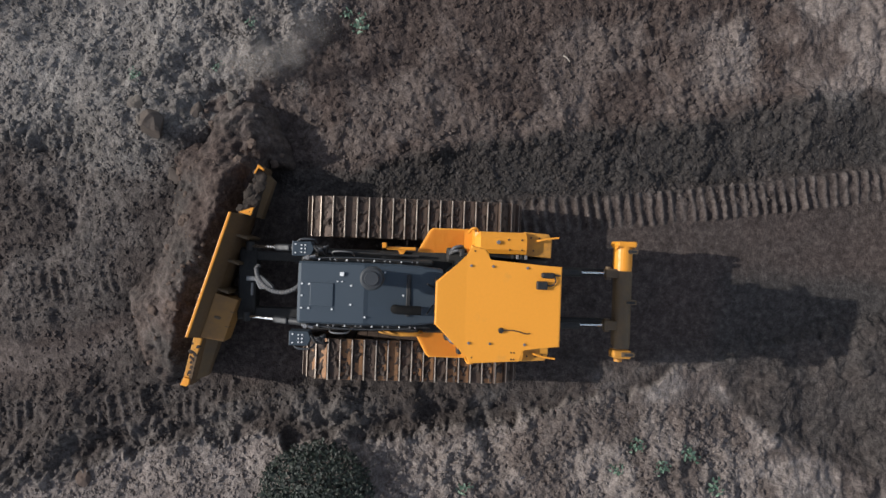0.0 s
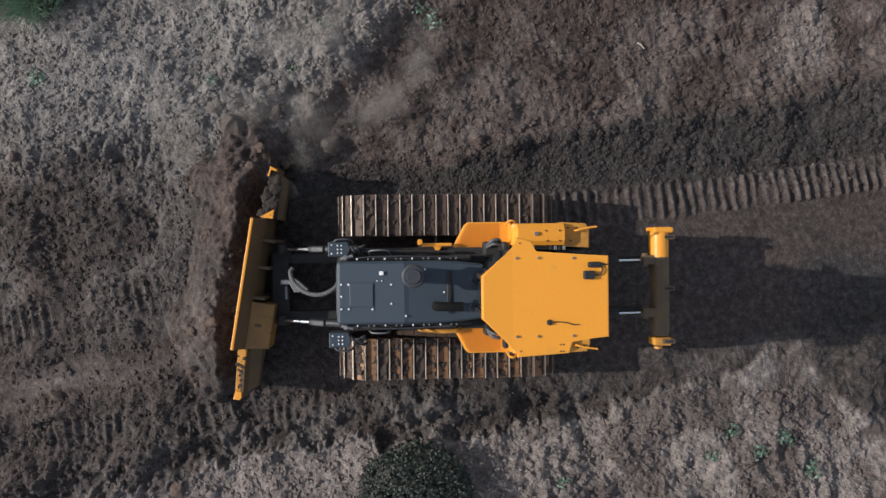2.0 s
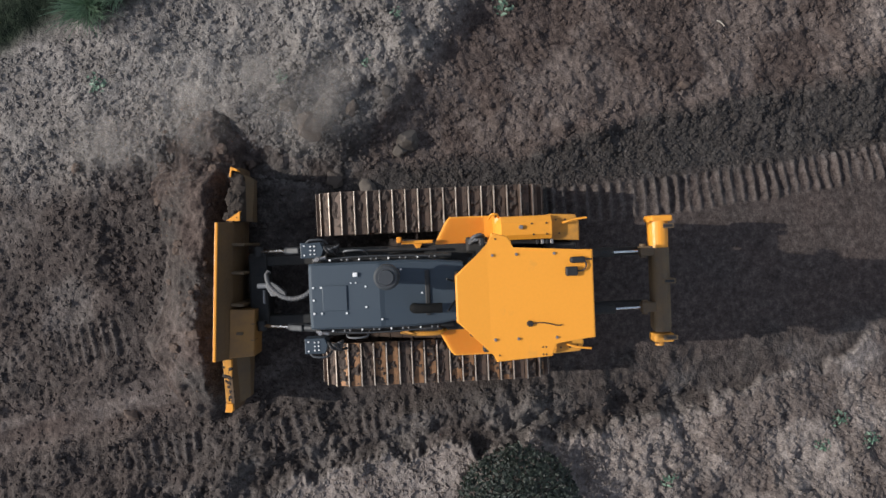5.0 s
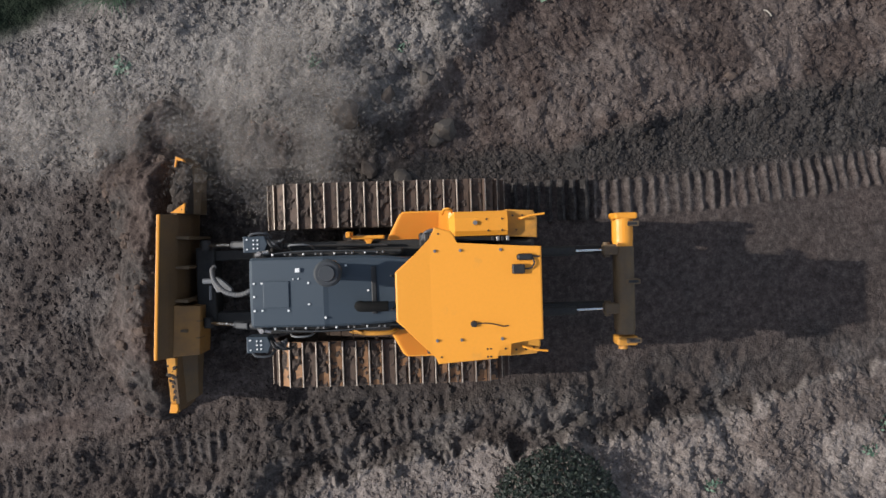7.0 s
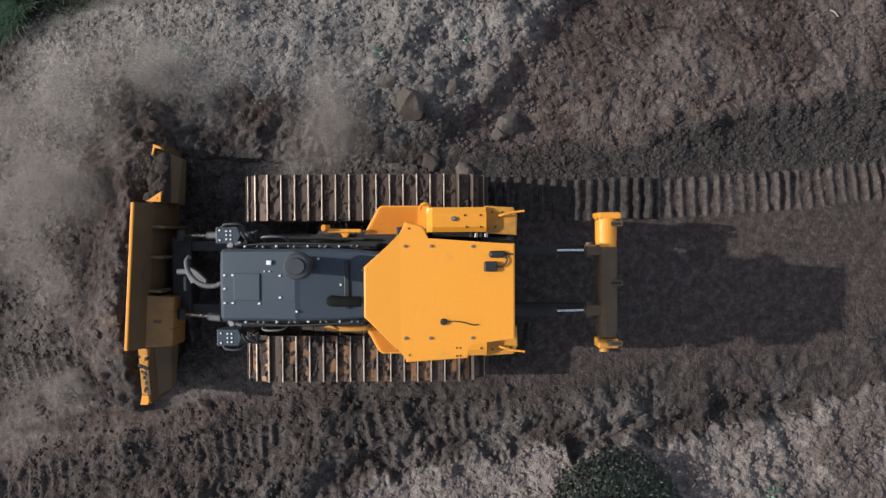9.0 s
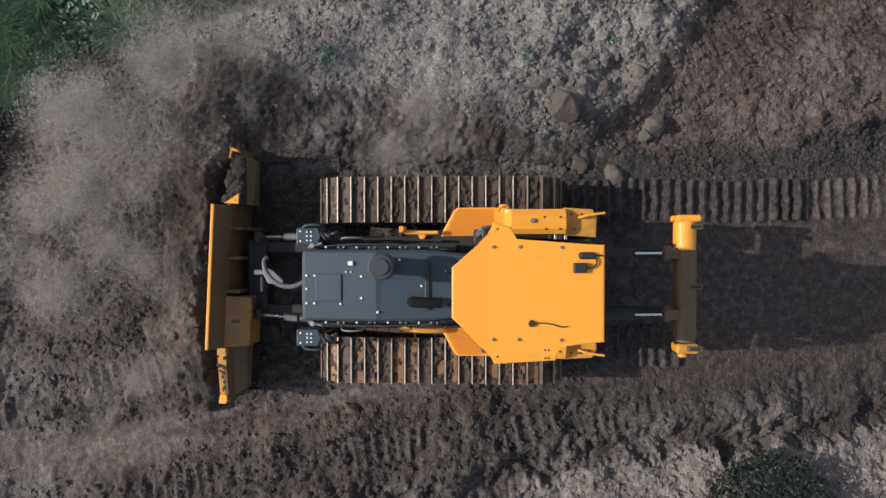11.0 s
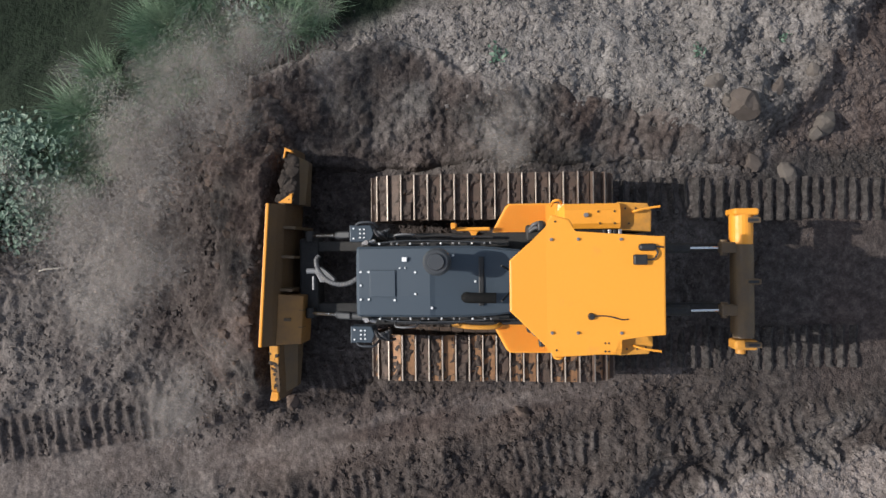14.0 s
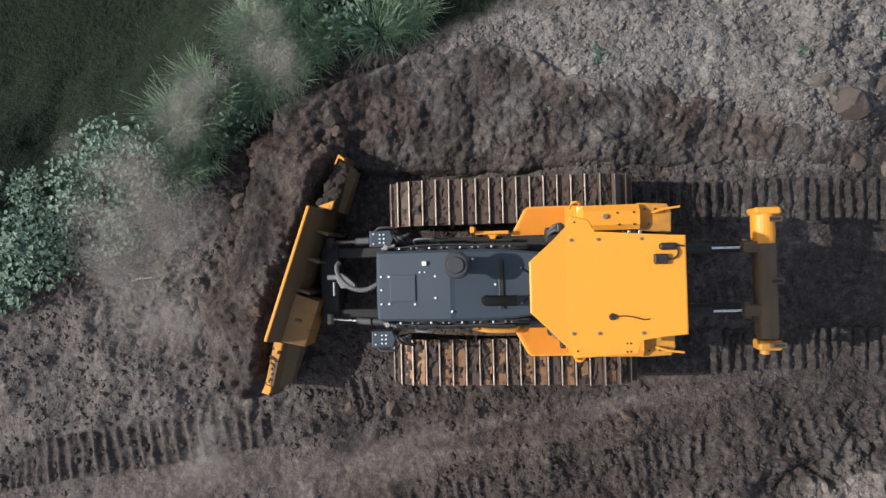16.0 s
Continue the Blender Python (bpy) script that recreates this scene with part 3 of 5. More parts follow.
def build_cab():
    bm = BM()
    prism(bm, list(reversed(ROOF)), 3.02, lambda x, y: 3.085 + 0.02 * (1 - (y / 0.7) ** 2), 0.018)
    roof = part("roof", bm, YELLOW, dozer, "clean yellow cab roof panel")
    for x, y in ((0.69, 0.455), (0.95, 0.455), (1.36, 0.45), (0.69, -0.46), (0.94, -0.46), (1.355, -0.46)):
        bm = BM()
        rod(bm, (x, y, 3.09), (x, y, 3.105), 0.016, 0.016, 16)
        rod(bm, (x, y, 3.105), (x, y, 3.115), 0.010, 0.010, 6)
        part("bolt", bm, GREY, roof, "grey steel roof bolt")
    for x, y in ((1.2, -0.56), (1.235, -0.56), (1.2, -0.64), (1.235, -0.64), (0.73, 0.63), (0.73, -0.63)):
        bm = BM()
        rod(bm, (x, y, 3.07), (x, y, 3.096), 0.009)
        part("rivet", bm, BLACK, roof)
    bm = BM()
    box(bm, 1.47, 1.60, 0.20, 0.30, 3.09, 3.15, 0.015)
    part("receiver", bm, BLACK, roof, "black square receiver box")
    bm = BM()
    box(bm, 1.52, 1.69, 0.335, 0.405, 3.09, 3.14, 0.028)
    part("antenna", bm, BLACK, roof, "black shark fin antenna")
    bm = BM()
    tube(bm, [(1.60, 0.25, 3.115), (1.66, 0.255, 3.12), (1.70, 0.31, 3.12), (1.68, 0.37, 3.115), (1.76, 0.37, 3.11)], 0.009)
    part("cable", bm, BLACK, roof)
    bm = BM()
    rod(bm, (1.07, -0.30, 3.09), (1.07, -0.30, 3.125), 0.036, 0.026, 18)
    part("puck", bm, BLACK, roof, "round black antenna puck")
    bm = BM()
    tube(bm, [(1.07, -0.30, 3.11), (1.17, -0.292, 3.112), (1.27, -0.305, 3.11), (1.36, -0.33, 3.108), (1.42, -0.325, 3.105)], 0.006)
    part("cable", bm, BLACK, roof)
    # glazed cab under the roof
    bm = BM()
    prism(bm, [(1.62, -0.44), (1.62, 0.44), (0.72, 0.56), (0.34, 0.22), (0.34, -0.22), (0.72, -0.56)], 1.35, 3.02, 0)
    cab = part("cab", bm, GLASS, dozer, "dark glazed operator cab")
    for a, b in (((0.34, 0.22), 0), ((0.34, -0.22), 0), ((0.72, 0.56), 0), ((0.72, -0.56), 0), ((1.62, 0.44), 0), ((1.62, -0.44), 0)):
        bm = BM()
        box(bm, a[0] - 0.03, a[0] + 0.03, a[1] - 0.03, a[1] + 0.03, 1.3, 3.03, 0.008)
        part("post", bm, BLACK, cab, "black cab post")
    for s in (1, -1):
        bm = BM()
        rod(bm, (0.33, 0.10 * s, 1.9), (0.20, 0.19 * s, 2.55), 0.011)
        part("wiper", bm, BLACK, cab)
        # mirrors and work lamps in front of the posts
        bm = BM()
        box(bm, 0.58, 0.64, 0.60 * s - 0.05, 0.60 * s + 0.05, 2.62, 2.76, 0.015)
        rod(bm, (0.66, 0.56 * s, 2.7), (0.61, 0.6 * s, 2.7), 0.012)
        part("work_lamp", bm, BLACK, cab)


def build_hood():
    bm = BM()
    xs = [-1.5, -1.46, -1.2, -0.9, -0.62, -0.56, -0.2, 0.12, 0.42]
    wide = [0.405, 0.412, 0.412, 0.412, 0.412, 0.412, 0.412, 0.395, 0.36]
    lift = [2.0, 2.032, 2.056, 2.083, 2.11, 2.098, 2.07, 2.05, 2.04]
    rows = []
    for x, w, z in zip(xs, wide, lift):
        rows.append([bm.verts.new((x, y * w, zz)) for y, zz in ((-1, 1.45), (-1, z - 0.05), (-0.93, z - 0.008), (-0.4, z + 0.012), (0.4, z + 0.012), (0.93, z - 0.008), (1, z - 0.05), (1, 1.45))])
    for a, b in zip(rows, rows[1:]):
        for k in range(7):
            bm.faces.new((a[k], b[k], b[k + 1], a[k + 1]))
    bm.faces.new(rows[0])
    bm.faces.new(list(reversed(rows[-1])))
    hood = part("hood", bm, SLATE, dozer, "slate grey engine bonnet with bolts")
    bm = BM()
    box(bm, -1.33, -1.02, -0.175, 0.135, 2.045, 2.088, 0.008, pose(0, 0, 0, 0, -5.6, 0))
    part("hatch", bm, SLATE, hood, "raised rectangular service hatch")
    for x, y in ((-1.44, 0.115), (-1.44, -0.04), (-1.44, -0.205), (-1.345, 0.115), (-1.345, -0.205), (-1.035, 0.11), (-1.035, -0.21), (-0.79, 0.11), (-0.79, -0.14), (-0.60, -0.30), (-0.35, 0.30), (-0.1, 0.0), (-0.1, -0.2), (-0.91, 0.16), (-0.97, 0.16)):
        z = float(np.interp(x, xs, lift))
        bm = BM()
        rod(bm, (x, y, z), (x, y, z + 0.028), 0.013 if abs(x + 0.94) > 0.05 else 0.009, None, 10)
        part("bolt", bm, WHITE, hood, "pale zinc bolt")
    bm = BM()
    box(bm, -0.94, -0.885, 0.235, 0.285, 2.08, 2.125, 0.006)
    part("cap", bm, WHITE, hood, "small white square cap")
    bm = BM()
    rod(bm, (-0.50, 0.235, 2.05), (-0.50, 0.235, 2.46), 0.10, 0.10, 24)
    rod(bm, (-0.50, 0.235, 2.44), (-0.50, 0.235, 2.54), 0.155, 0.15, 28)
    rod(bm, (-0.50, 0.235, 2.54), (-0.50, 0.235, 2.565), 0.15, 0.125, 28)
    rod(bm, (-0.50, 0.235, 2.56), (-0.50, 0.235, 2.59), 0.095, 0.085, 28)
    part("air_cleaner", bm, CHARCOAL, hood, "dark grey round air pre-cleaner")
    bm = BM()
    tube(bm, [(-0.20, -0.18, 2.05), (-0.20, -0.18, 2.14), (-0.16, -0.18, 2.20), (-0.02, -0.18, 2.22), (0.14, -0.18, 2.22)], 0.06, 16)
    part("exhaust", bm, SOOT, hood, "black bent exhaust pipe")
    bm = BM()
    box(bm, -0.06, 0.0, -0.28, 0.28, 2.05, 2.09, 0.01)
    part("gutter", bm, BLACK, hood)
    for k in range(7):
        bm = BM()
        box(bm, -1.525, -1.49, -0.33, 0.33, 1.48 + k * 0.058, 1.51 + k * 0.058, 0.005)
        part("grille_bar", bm, BLACK, hood)
    # side rails, pipes and small fittings along both flanks
    for s in (1, -1):
        bm = BM()
        box(bm, -1.5, 0.3, 0.40 * s, 0.47 * s, 1.35, 1.78, 0.02)
        part("side_panel", bm, DARK, hood)
        bm = BM()
        tube(bm, [(-1.35, 0.44 * s, 1.86), (-1.0, 0.475 * s, 1.93), (-0.5, 0.475 * s, 1.97), (0.0, 0.45 * s, 1.99)], 0.007)
        part("hand_rail", bm, CHARCOAL, hood, "thin dark hand rail")
        bm = BM()
        tube(bm, [(-1.1, 0.50 * s, 1.6), (-1.06, 0.55 * s, 1.82), (-0.85, 0.55 * s, 1.82), (-0.8, 0.50 * s, 1.6)], 0.012)
        part("grab_handle", bm, GREY, hood)
        bm = BM()
        tube(bm, [(-1.3, 0.52 * s, 1.45), (-0.9, 0.54 * s, 1.5), (-0.4, 0.53 * s, 1.48), (0.1, 0.52 * s, 1.5)], 0.018)
        part("pipe", bm, BLACK, hood)
        bm = BM()
        rod(bm, (-1.40, 0.46 * s, 1.80), (-1.40, 0.46 * s, 1.95), 0.035, 0.03, 12)
        rod(bm, (-1.46, 0.44 * s, 1.86), (-1.30, 0.48 * s, 1.86), 0.028, 0.028, 10)
        part("hose_fitting", bm, POLISHED, hood, "bright steel hydraulic fitting")
        for k in range(12):
            x = -1.25 + 0.122 * k + 0.03 * math.sin(k * 2.1)
            bm = BM()
            box(bm, x, x + 0.02, 0.43 * s, 0.455 * s, 1.90, 1.94 + 0.01 * (k % 3), 0.004)
            part("clip", bm, WHITE if k % 3 == 0 else GREY, hood)
    bm = BM()
    tube(bm, [(-0.42, -0.58, 1.30), (-0.2, -0.60, 1.42), (0.1, -0.60, 1.42), (0.2, -0.56, 1.3)], 0.03)
    part("pipe", bm, YELLOW_DIRTY, hood, "soiled yellow pipe")


def build_fenders():
    for s in (1, -1):
        top = [(0.06, 0.46 * s), (0.10, 0.62 * s), (0.25, 0.90 * s), (0.30, 0.94 * s), (0.92, 0.94 * s), (0.92, 0.46 * s)]
        bm = BM()
        prism(bm, top if s < 0 else list(reversed(top)), 1.22, 1.31, 0.02)
        fender = part("fender", bm, YELLOW, dozer, "yellow ribbed walkway over the track")
        for k in range(30):
            x = 0.11 + k * 0.0215
            y1 = 0.92 if x > 0.29 else 0.47 + (x - 0.06) * 1.95
            bm = BM()
            box(bm, x, x + 0.009, 0.475 * s, y1 * s, 1.309, 1.317, 0)
            part("tread_rib", bm, YELLOW, fender)
        bm = BM()
        box(bm, 0.50, 0.78, 0.46 * s, 0.66 * s, 1.3, 1.55, 0.03)
        part("latch_box", bm, DARK, fender)
        bm = BM()
        tube(bm, [(0.55, 0.6 * s, 1.55), (0.6, 0.66 * s, 1.62), (0.7, 0.68 * s, 1.6), (0.74, 0.62 * s, 1.5)], 0.026)
        tube(bm, [(0.52, 0.56 * s, 1.5), (0.62, 0.62 * s, 1.66), (0.73, 0.6 * s, 1.62)], 0.02)
        part("hose", bm, HOSE, fender, "black coiled hydraulic hoses")
        bm = BM()
        tube(bm, [(0.80, 0.88 * s, 1.6), (0.83, 0.935 * s, 1.70), (0.90, 0.935 * s, 1.70), (0.93, 0.88 * s, 1.6)], 0.016)
        part("grab_handle", bm, YELLOW, fender, "bent yellow grab handle")
        # tank with chamfered outer edge
        bm = BM()
        prof = [(0.60, 1.2), (0.60, 1.70), (0.66, 1.74), (0.82, 1.74), (0.90, 1.66), (0.92, 1.2)]
        ends = [0.88, 0.95, 1.56, 1.60]
        rows = [[bm.verts.new((x, y * s, z if not (i in (0,)) else min(z, 1.62))) for y, z in prof] for i, x in enumerate(ends)]
        for a, b in zip(rows, rows[1:]):
            for k in range(len(prof) - 1):
                bm.faces.new((a[k], b[k], b[k + 1], a[k + 1]))
        bm.faces.new(rows[0]), bm.faces.new(list(reversed(rows[-1])))
        tank = part("tank", bm, YELLOW, dozer, "yellow side tank behind the cab door")
        bm = BM()
        prism(bm, [(1.60, 0.58 * s), (1.98, 0.56 * s), (1.99, 0.80 * s), (1.94, 0.90 * s), (1.60, 0.92 * s)][::-s], 1.2, 1.60, 0.02)
        part("rear_box", bm, YELLOW_DIRTY, tank, "soiled yellow rear tank end")
        bm = BM()
        rod(bm, (1.20, 0.76 * s, 1.73), (1.20, 0.76 * s, 1.775), 0.030, 0.026, 16)
        part("filler_cap", bm, GREY, tank, "grey filler cap")
        for x, y in ((1.34, 0.80), (1.53, 0.80), (1.53, 0.66), (1.36, 0.66), (1.68, 0.84), (1.80, 0.84), (1.90, 0.82), (1.72, 0.66)):
            bm = BM()
            z = 1.74 if x < 1.6 else 1.6
            rod(bm, (x, y * s, z - 0.01), (x, y * s, z + 0.012), 0.012, None, 8)
            part("bolt", bm, BLACK, tank)
        bm = BM()
        tube(bm, [(1.76, 0.80 * s, 1.6), (1.78, 0.80 * s, 1.68), (1.9, 0.83 * s, 1.70), (2.06, 0.85 * s, 1.71)], 0.014)
        part("grab_handle", bm, YELLOW, tank, "yellow rear grab handle")
        bm = BM()
        tube(bm, [(0.95, 0.555 * s, 1.62), (1.2, 0.55 * s, 1.66), (1.45, 0.55 * s, 1.64), (1.6, 0.56 * s, 1.66)], 0.018)
        tube(bm, [(0.95, 0.585 * s, 1.6), (1.3, 0.58 * s, 1.62), (1.6, 0.57 * s, 1.6)], 0.014)
        part("pipe", bm, BLACK, tank)
        for k in range(4):
            bm = BM()
            box(bm, 1.40 + k * 0.06, 1.44 + k * 0.06, 0.53 * s, 0.59 * s, 1.63, 1.70, 0.008)
            part("coupling", bm, POLISHED if k % 2 else BLACK, tank)
    # yellow lever bracket on the flank of the bonnet
    bm = BM()
    box(bm, -0.42, -0.36, 0.62, 0.70, 1.2, 1.50, 0.012)
    box(bm, -0.36, 0.06, 0.60, 0.645, 1.36, 1.44, 0.012)
    rod(bm, (-0.39, 0.66, 1.5), (-0.39, 0.66, 1.54), 0.03)
    prism(bm, [(-0.2, 0.60), (-0.08, 0.60), (-0.14, 0.50)], 1.30, 1.42, 0.008)
    part("lever_bracket", bm, YELLOW, dozer, "yellow lever bracket beside the bonnet")
    bm = BM()
    box(bm, -1.45, 1.9, -0.58, 0.58, 0.55, 1.36, 0.03)
    part("main_frame", bm, DARK, dozer, "dark main frame between the tracks")
    for s in (1, -1):
        bm = BM()
        box(bm, 0.85, 1.62, 0.57 * s, 0.84 * s, 0.25, 0.98, 0.05)
        rod(bm, (SPROCKET_X, 0.6 * s, WHEEL_Z), (SPROCKET_X, 0.92 * s, WHEEL_Z), 0.3, None, 24)
        part("final_drive", bm, DARK, dozer)
    bm = BM()
    box(bm, 1.5, 1.95, -0.55, 0.55, 0.6, 1.55, 0.04)
    part("rear_housing", bm, DARK, dozer)


# ---- crawler tracks
IDLER_X, SPROCKET_X, WHEEL_Z, LOOP_R, PITCH, SHOES = -1.10, 1.20, 0.49, 0.455, 0.1758, 0
LOOP = 2 * (SPROCKET_X - IDLER_X) + 2 * math.pi * LOOP_R
SHOES = 42
PITCH = LOOP / SHOES


def on_loop(s):
    """Pose of a shoe at the way s round the loop: top run forwards (-x), outer side up."""
    s %= LOOP
    run = SPROCKET_X - IDLER_X
    arc = math.pi * LOOP_R
    if s < run:
        x, z, turn = SPROCKET_X - s, WHEEL_Z + LOOP_R, 0
        z -= 0.018 * math.sin(math.pi * s / run) ** 2
    elif s < run + arc:
        a = (s - run) / LOOP_R
        x, z, turn = IDLER_X - LOOP_R * math.sin(a), WHEEL_Z + LOOP_R * math.cos(a), -a
    elif s < 2 * run + arc:
        x, z, turn = IDLER_X + (s - run - arc), WHEEL_Z - LOOP_R, -math.pi
    else:
        a = (s - 2 * run - arc) / LOOP_R
        x, z, turn = SPROCKET_X + LOOP_R * math.sin(a), WHEEL_Z - LOOP_R * math.cos(a), -math.pi - a
    return x, z, turn


shoe_objects = []


def shoe_mesh(k):
    """One steel shoe with a single grouser bar and caked earth."""
    rnd = random.Random(100 + k)
    bm = BM()
    w, h = 0.305, PITCH / 2
    box(bm, -h + 0.006, h - 0.004, -w, w, -0.012, 0.012, 0.004)
    box(bm, -h + 0.006, -h + 0.026, -w, w, 0.0, 0.062, 0.005)
    box(bm, -0.05, 0.06, -0.12, -0.06, -0.09, -0.01, 0.01)
    box(bm, -0.05, 0.06, 0.06, 0.12, -0.09, -0.01, 0.01)
    me = mesh_of("shoe", bm, SHOE)
    me.materials.append(GROUSER)
    me.materials.append(RUST)
    rusty = rnd.random() < 0.4
    for p in me.polygons:
        c, n = p.center, p.normal
        if c.z > 0.05 and n.z > 0.6:
            p.material_index = 1
        elif rusty and c.z > 0.0 and n.z > 0.6:
            p.material_index = 2
    return me


def caked_mesh(k):
    """Uneven cake of earth on a shoe plate, thick in places and worn through in others."""
    rnd = random.Random(300 + k)
    bm = BM()
    h, across, along = PITCH / 2, 7, 30
    much = rnd.uniform(-0.006, 0.020)
    grid = []
    for i in range(across):
        row = []
        for j in range(along):
            u, y = i / (across - 1), -0.30 + 0.60 * j / (along - 1)
            p = Vector((u * 1.1, y * 7.5, k * 5.7))
            z = much + 0.045 * noise.noise(p) + 0.030 * noise.noise(p * 2.7) + 0.018 * (0.5 - u) + rnd.uniform(-0.005, 0.005)
            if i in (0, across - 1) or j in (0, along - 1):
                z = min(z, 0.006)
            row.append(bm.verts.new((-h + 0.028 + u * (2 * h - 0.040) + rnd.uniform(-0.004, 0.004) * (0 < i < across - 1), y, 0.011 + max(-0.008, min(z, 0.042)))))
        grid.append(row)
    for i in range(across - 1):
        for j in range(along - 1):
            q = (grid[i][j], grid[i + 1][j], grid[i + 1][j + 1], grid[i][j + 1])
            bm.faces.new(q)
    for v in [v for v in bm.verts if not v.link_faces]:
        bm.verts.remove(v)
    return mesh_of("caked_earth", bm, CAKE)


def build_tracks():
    shoes, cakes = [shoe_mesh(k) for k in range(8)], [caked_mesh(k) for k in range(16)]
    for s in (1, -1):
        bm = BM()
        box(bm, -1.05, 1.15, 0.93 * s, 1.20 * s, 0.30, 0.66, 0.03)
        for x in (-0.75, -0.35, 0.05, 0.45, 0.85):
            rod(bm, (x, 0.9 * s, 0.20), (x, 1.22 * s, 0.20), 0.13, None, 18)
        frame_part = part("track_frame", bm, DARK, dozer, "dark track frame with rollers")
        for name, x in (("idler", IDLER_X), ("sprocket", SPROCKET_X)):
            bm = BM()
            rod(bm, (x, 0.98 * s, WHEEL_Z), (x, 1.15 * s, WHEEL_Z), 0.36, None, 28)
            rod(bm, (x, 0.93 * s, WHEEL_Z), (x, 1.22 * s, WHEEL_Z), 0.16, None, 20)
            part(name, bm, DARK, frame_part)
        for k in range(SHOES):
            ob = new("shoe", shoes[(k * 5 + k // 3 + (s > 0)) % 8])
            ob.parent = dozer
            if k == 0:
                tagged(ob, "worn steel track shoe with a grouser bar")
            cake = new("caked_earth", cakes[(k * 7 + k // 5 + 3 * (s > 0)) % 16])
            cake.parent = ob
            shoe_objects.append((ob, 1.065 * s, k * PITCH))


# ---- blade, in the space of its pivot
PIVOT = (-2.50, 0.03, 0.0)


def build_blade():
    blade = new("blade")
    blade.parent = dozer
    tagged(blade, "wide yellow angle blade with sloping lower ends")
    ys = [-1.72, -1.66, -1.4, -1.0, -0.96, -0.95, -0.5, 0, 0.5, 0.95, 0.96, 1.0, 1.4, 1.68, 1.74]
    tops = [0.78, 0.80, 0.86, 0.93, 0.95, 1.22, 1.23, 1.23, 1.23, 1.22, 0.95, 0.93, 0.86, 0.80, 0.78]
    bm = BM()

    def face_x(z):
        return -0.18 - 0.15 * ((z - 0.55) / 0.65) ** 2 * (1 if z > 0.55 else 0.8)
    front, back = [], []
    for y, top in zip(ys, tops):
        f, b = [], []
        for k in range(9):
            z = -0.05 + (top + 0.05) * k / 8
            f.append(bm.verts.new((face_x(z) - 0.10, y, z)))
            b.append(bm.verts.new((face_x(z) - 0.055, y, z)))
        front.append(f), back.append(b)
    for i in range(len(ys) - 1):
        for k in range(8):
            bm.faces.new((front[i][k], front[i][k + 1], front[i + 1][k + 1], front[i + 1][k]))
            bm.faces.new((back[i][k], back[i + 1][k], back[i + 1][k + 1], back[i][k + 1]))
        bm.faces.new((front[i][8], back[i][8], back[i + 1][8], front[i + 1][8]))
        bm.faces.new((front[i][0], front[i + 1][0], back[i + 1][0], back[i][0]))
    for e in (0, -1):
        for k in range(8):
            bm.faces.new((front[e][k], back[e][k], back[e][k + 1], front[e][k + 1]))
    # the back turns from the sun; that shade is in the colour
    part("moldboard", bm, BLADE_SHADE_PAINT, blade, "curved soiled yellow moldboard, darkened for shade", smooth=False)
    bm = BM()
    box(bm, -0.438, -0.398, -0.95, 0.95, 1.19, 1.25, 0.008)
    part("top_rail", bm, YELLOW, blade, "bright yellow top edge of the blade")
    bm = BM()
    prism(bm, [(-0.40, -0.96), (-0.275, -0.97), (-0.275, -1.66), (-0.30, -1.72), (-0.38, -1.72)], 0.70, lambda x, y: 0.95 + 0.22 * (y + 0.96), 0.01)
    part("wing", bm, YELLOW_DIRTY, blade, "muddy yellow fold-in blade end")
    prof = [(-0.36, 1.72), (-0.30, 1.74), (-0.22, 1.62), (-0.18, 0.98), (-0.33, 0.97)]
    bm = BM()
    prism(bm, prof, 0.62, lambda x, y: 0.93 - 0.18 * (y - 0.96), 0.01)
    part("wing", bm, MUD, blade, "earth-covered fold-in blade end")
    # brown plates whose dark colour stands for the shade behind the blade ends
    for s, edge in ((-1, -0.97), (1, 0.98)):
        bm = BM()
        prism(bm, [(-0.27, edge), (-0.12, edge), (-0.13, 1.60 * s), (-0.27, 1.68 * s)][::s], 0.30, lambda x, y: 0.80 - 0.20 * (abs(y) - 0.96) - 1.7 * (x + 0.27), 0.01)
        part("wing_back", bm, DEEP_SHADE_PAINT, blade, "soiled rear web of the blade end, darkened for shade")
    bm = BM()
    prism(bm, [(-0.37, 1.60), (-0.35, 1.60), (-0.34, 1.70), (-0.25, 1.68), (-0.26, 1.71), (-0.355, 1.745)][::-1], 0.6, 0.87, 0.004)
    part("corner", bm, YELLOW, blade, "bright yellow blade corner")
    bm = BM()
    prism(bm, [(-0.385, -1.745), (-0.29, -1.745), (-0.27, -1.70), (-0.28, -1.62), (-0.37, -1.62)], 0.60, 0.835, 0.005)
    part("corner", bm, YELLOW, blade, "bright yellow blade corner")
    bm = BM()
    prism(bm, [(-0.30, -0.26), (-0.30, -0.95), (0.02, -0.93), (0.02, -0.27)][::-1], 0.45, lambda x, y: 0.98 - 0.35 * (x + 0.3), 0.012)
    part("back_box", bm, BOX_HALF_SHADE, blade, "soiled boxed stiffener behind the blade, half darkened for shade")
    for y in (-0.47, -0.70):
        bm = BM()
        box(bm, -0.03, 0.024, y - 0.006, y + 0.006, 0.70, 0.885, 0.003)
        part("seam", bm, BLADE_SHADE_PAINT, blade)
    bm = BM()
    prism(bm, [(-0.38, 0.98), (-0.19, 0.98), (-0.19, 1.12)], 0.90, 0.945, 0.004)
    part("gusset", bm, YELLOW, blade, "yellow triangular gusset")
    # ribs take the same shade-dark colour
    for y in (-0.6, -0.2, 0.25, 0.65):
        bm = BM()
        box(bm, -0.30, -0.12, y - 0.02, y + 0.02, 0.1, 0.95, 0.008)
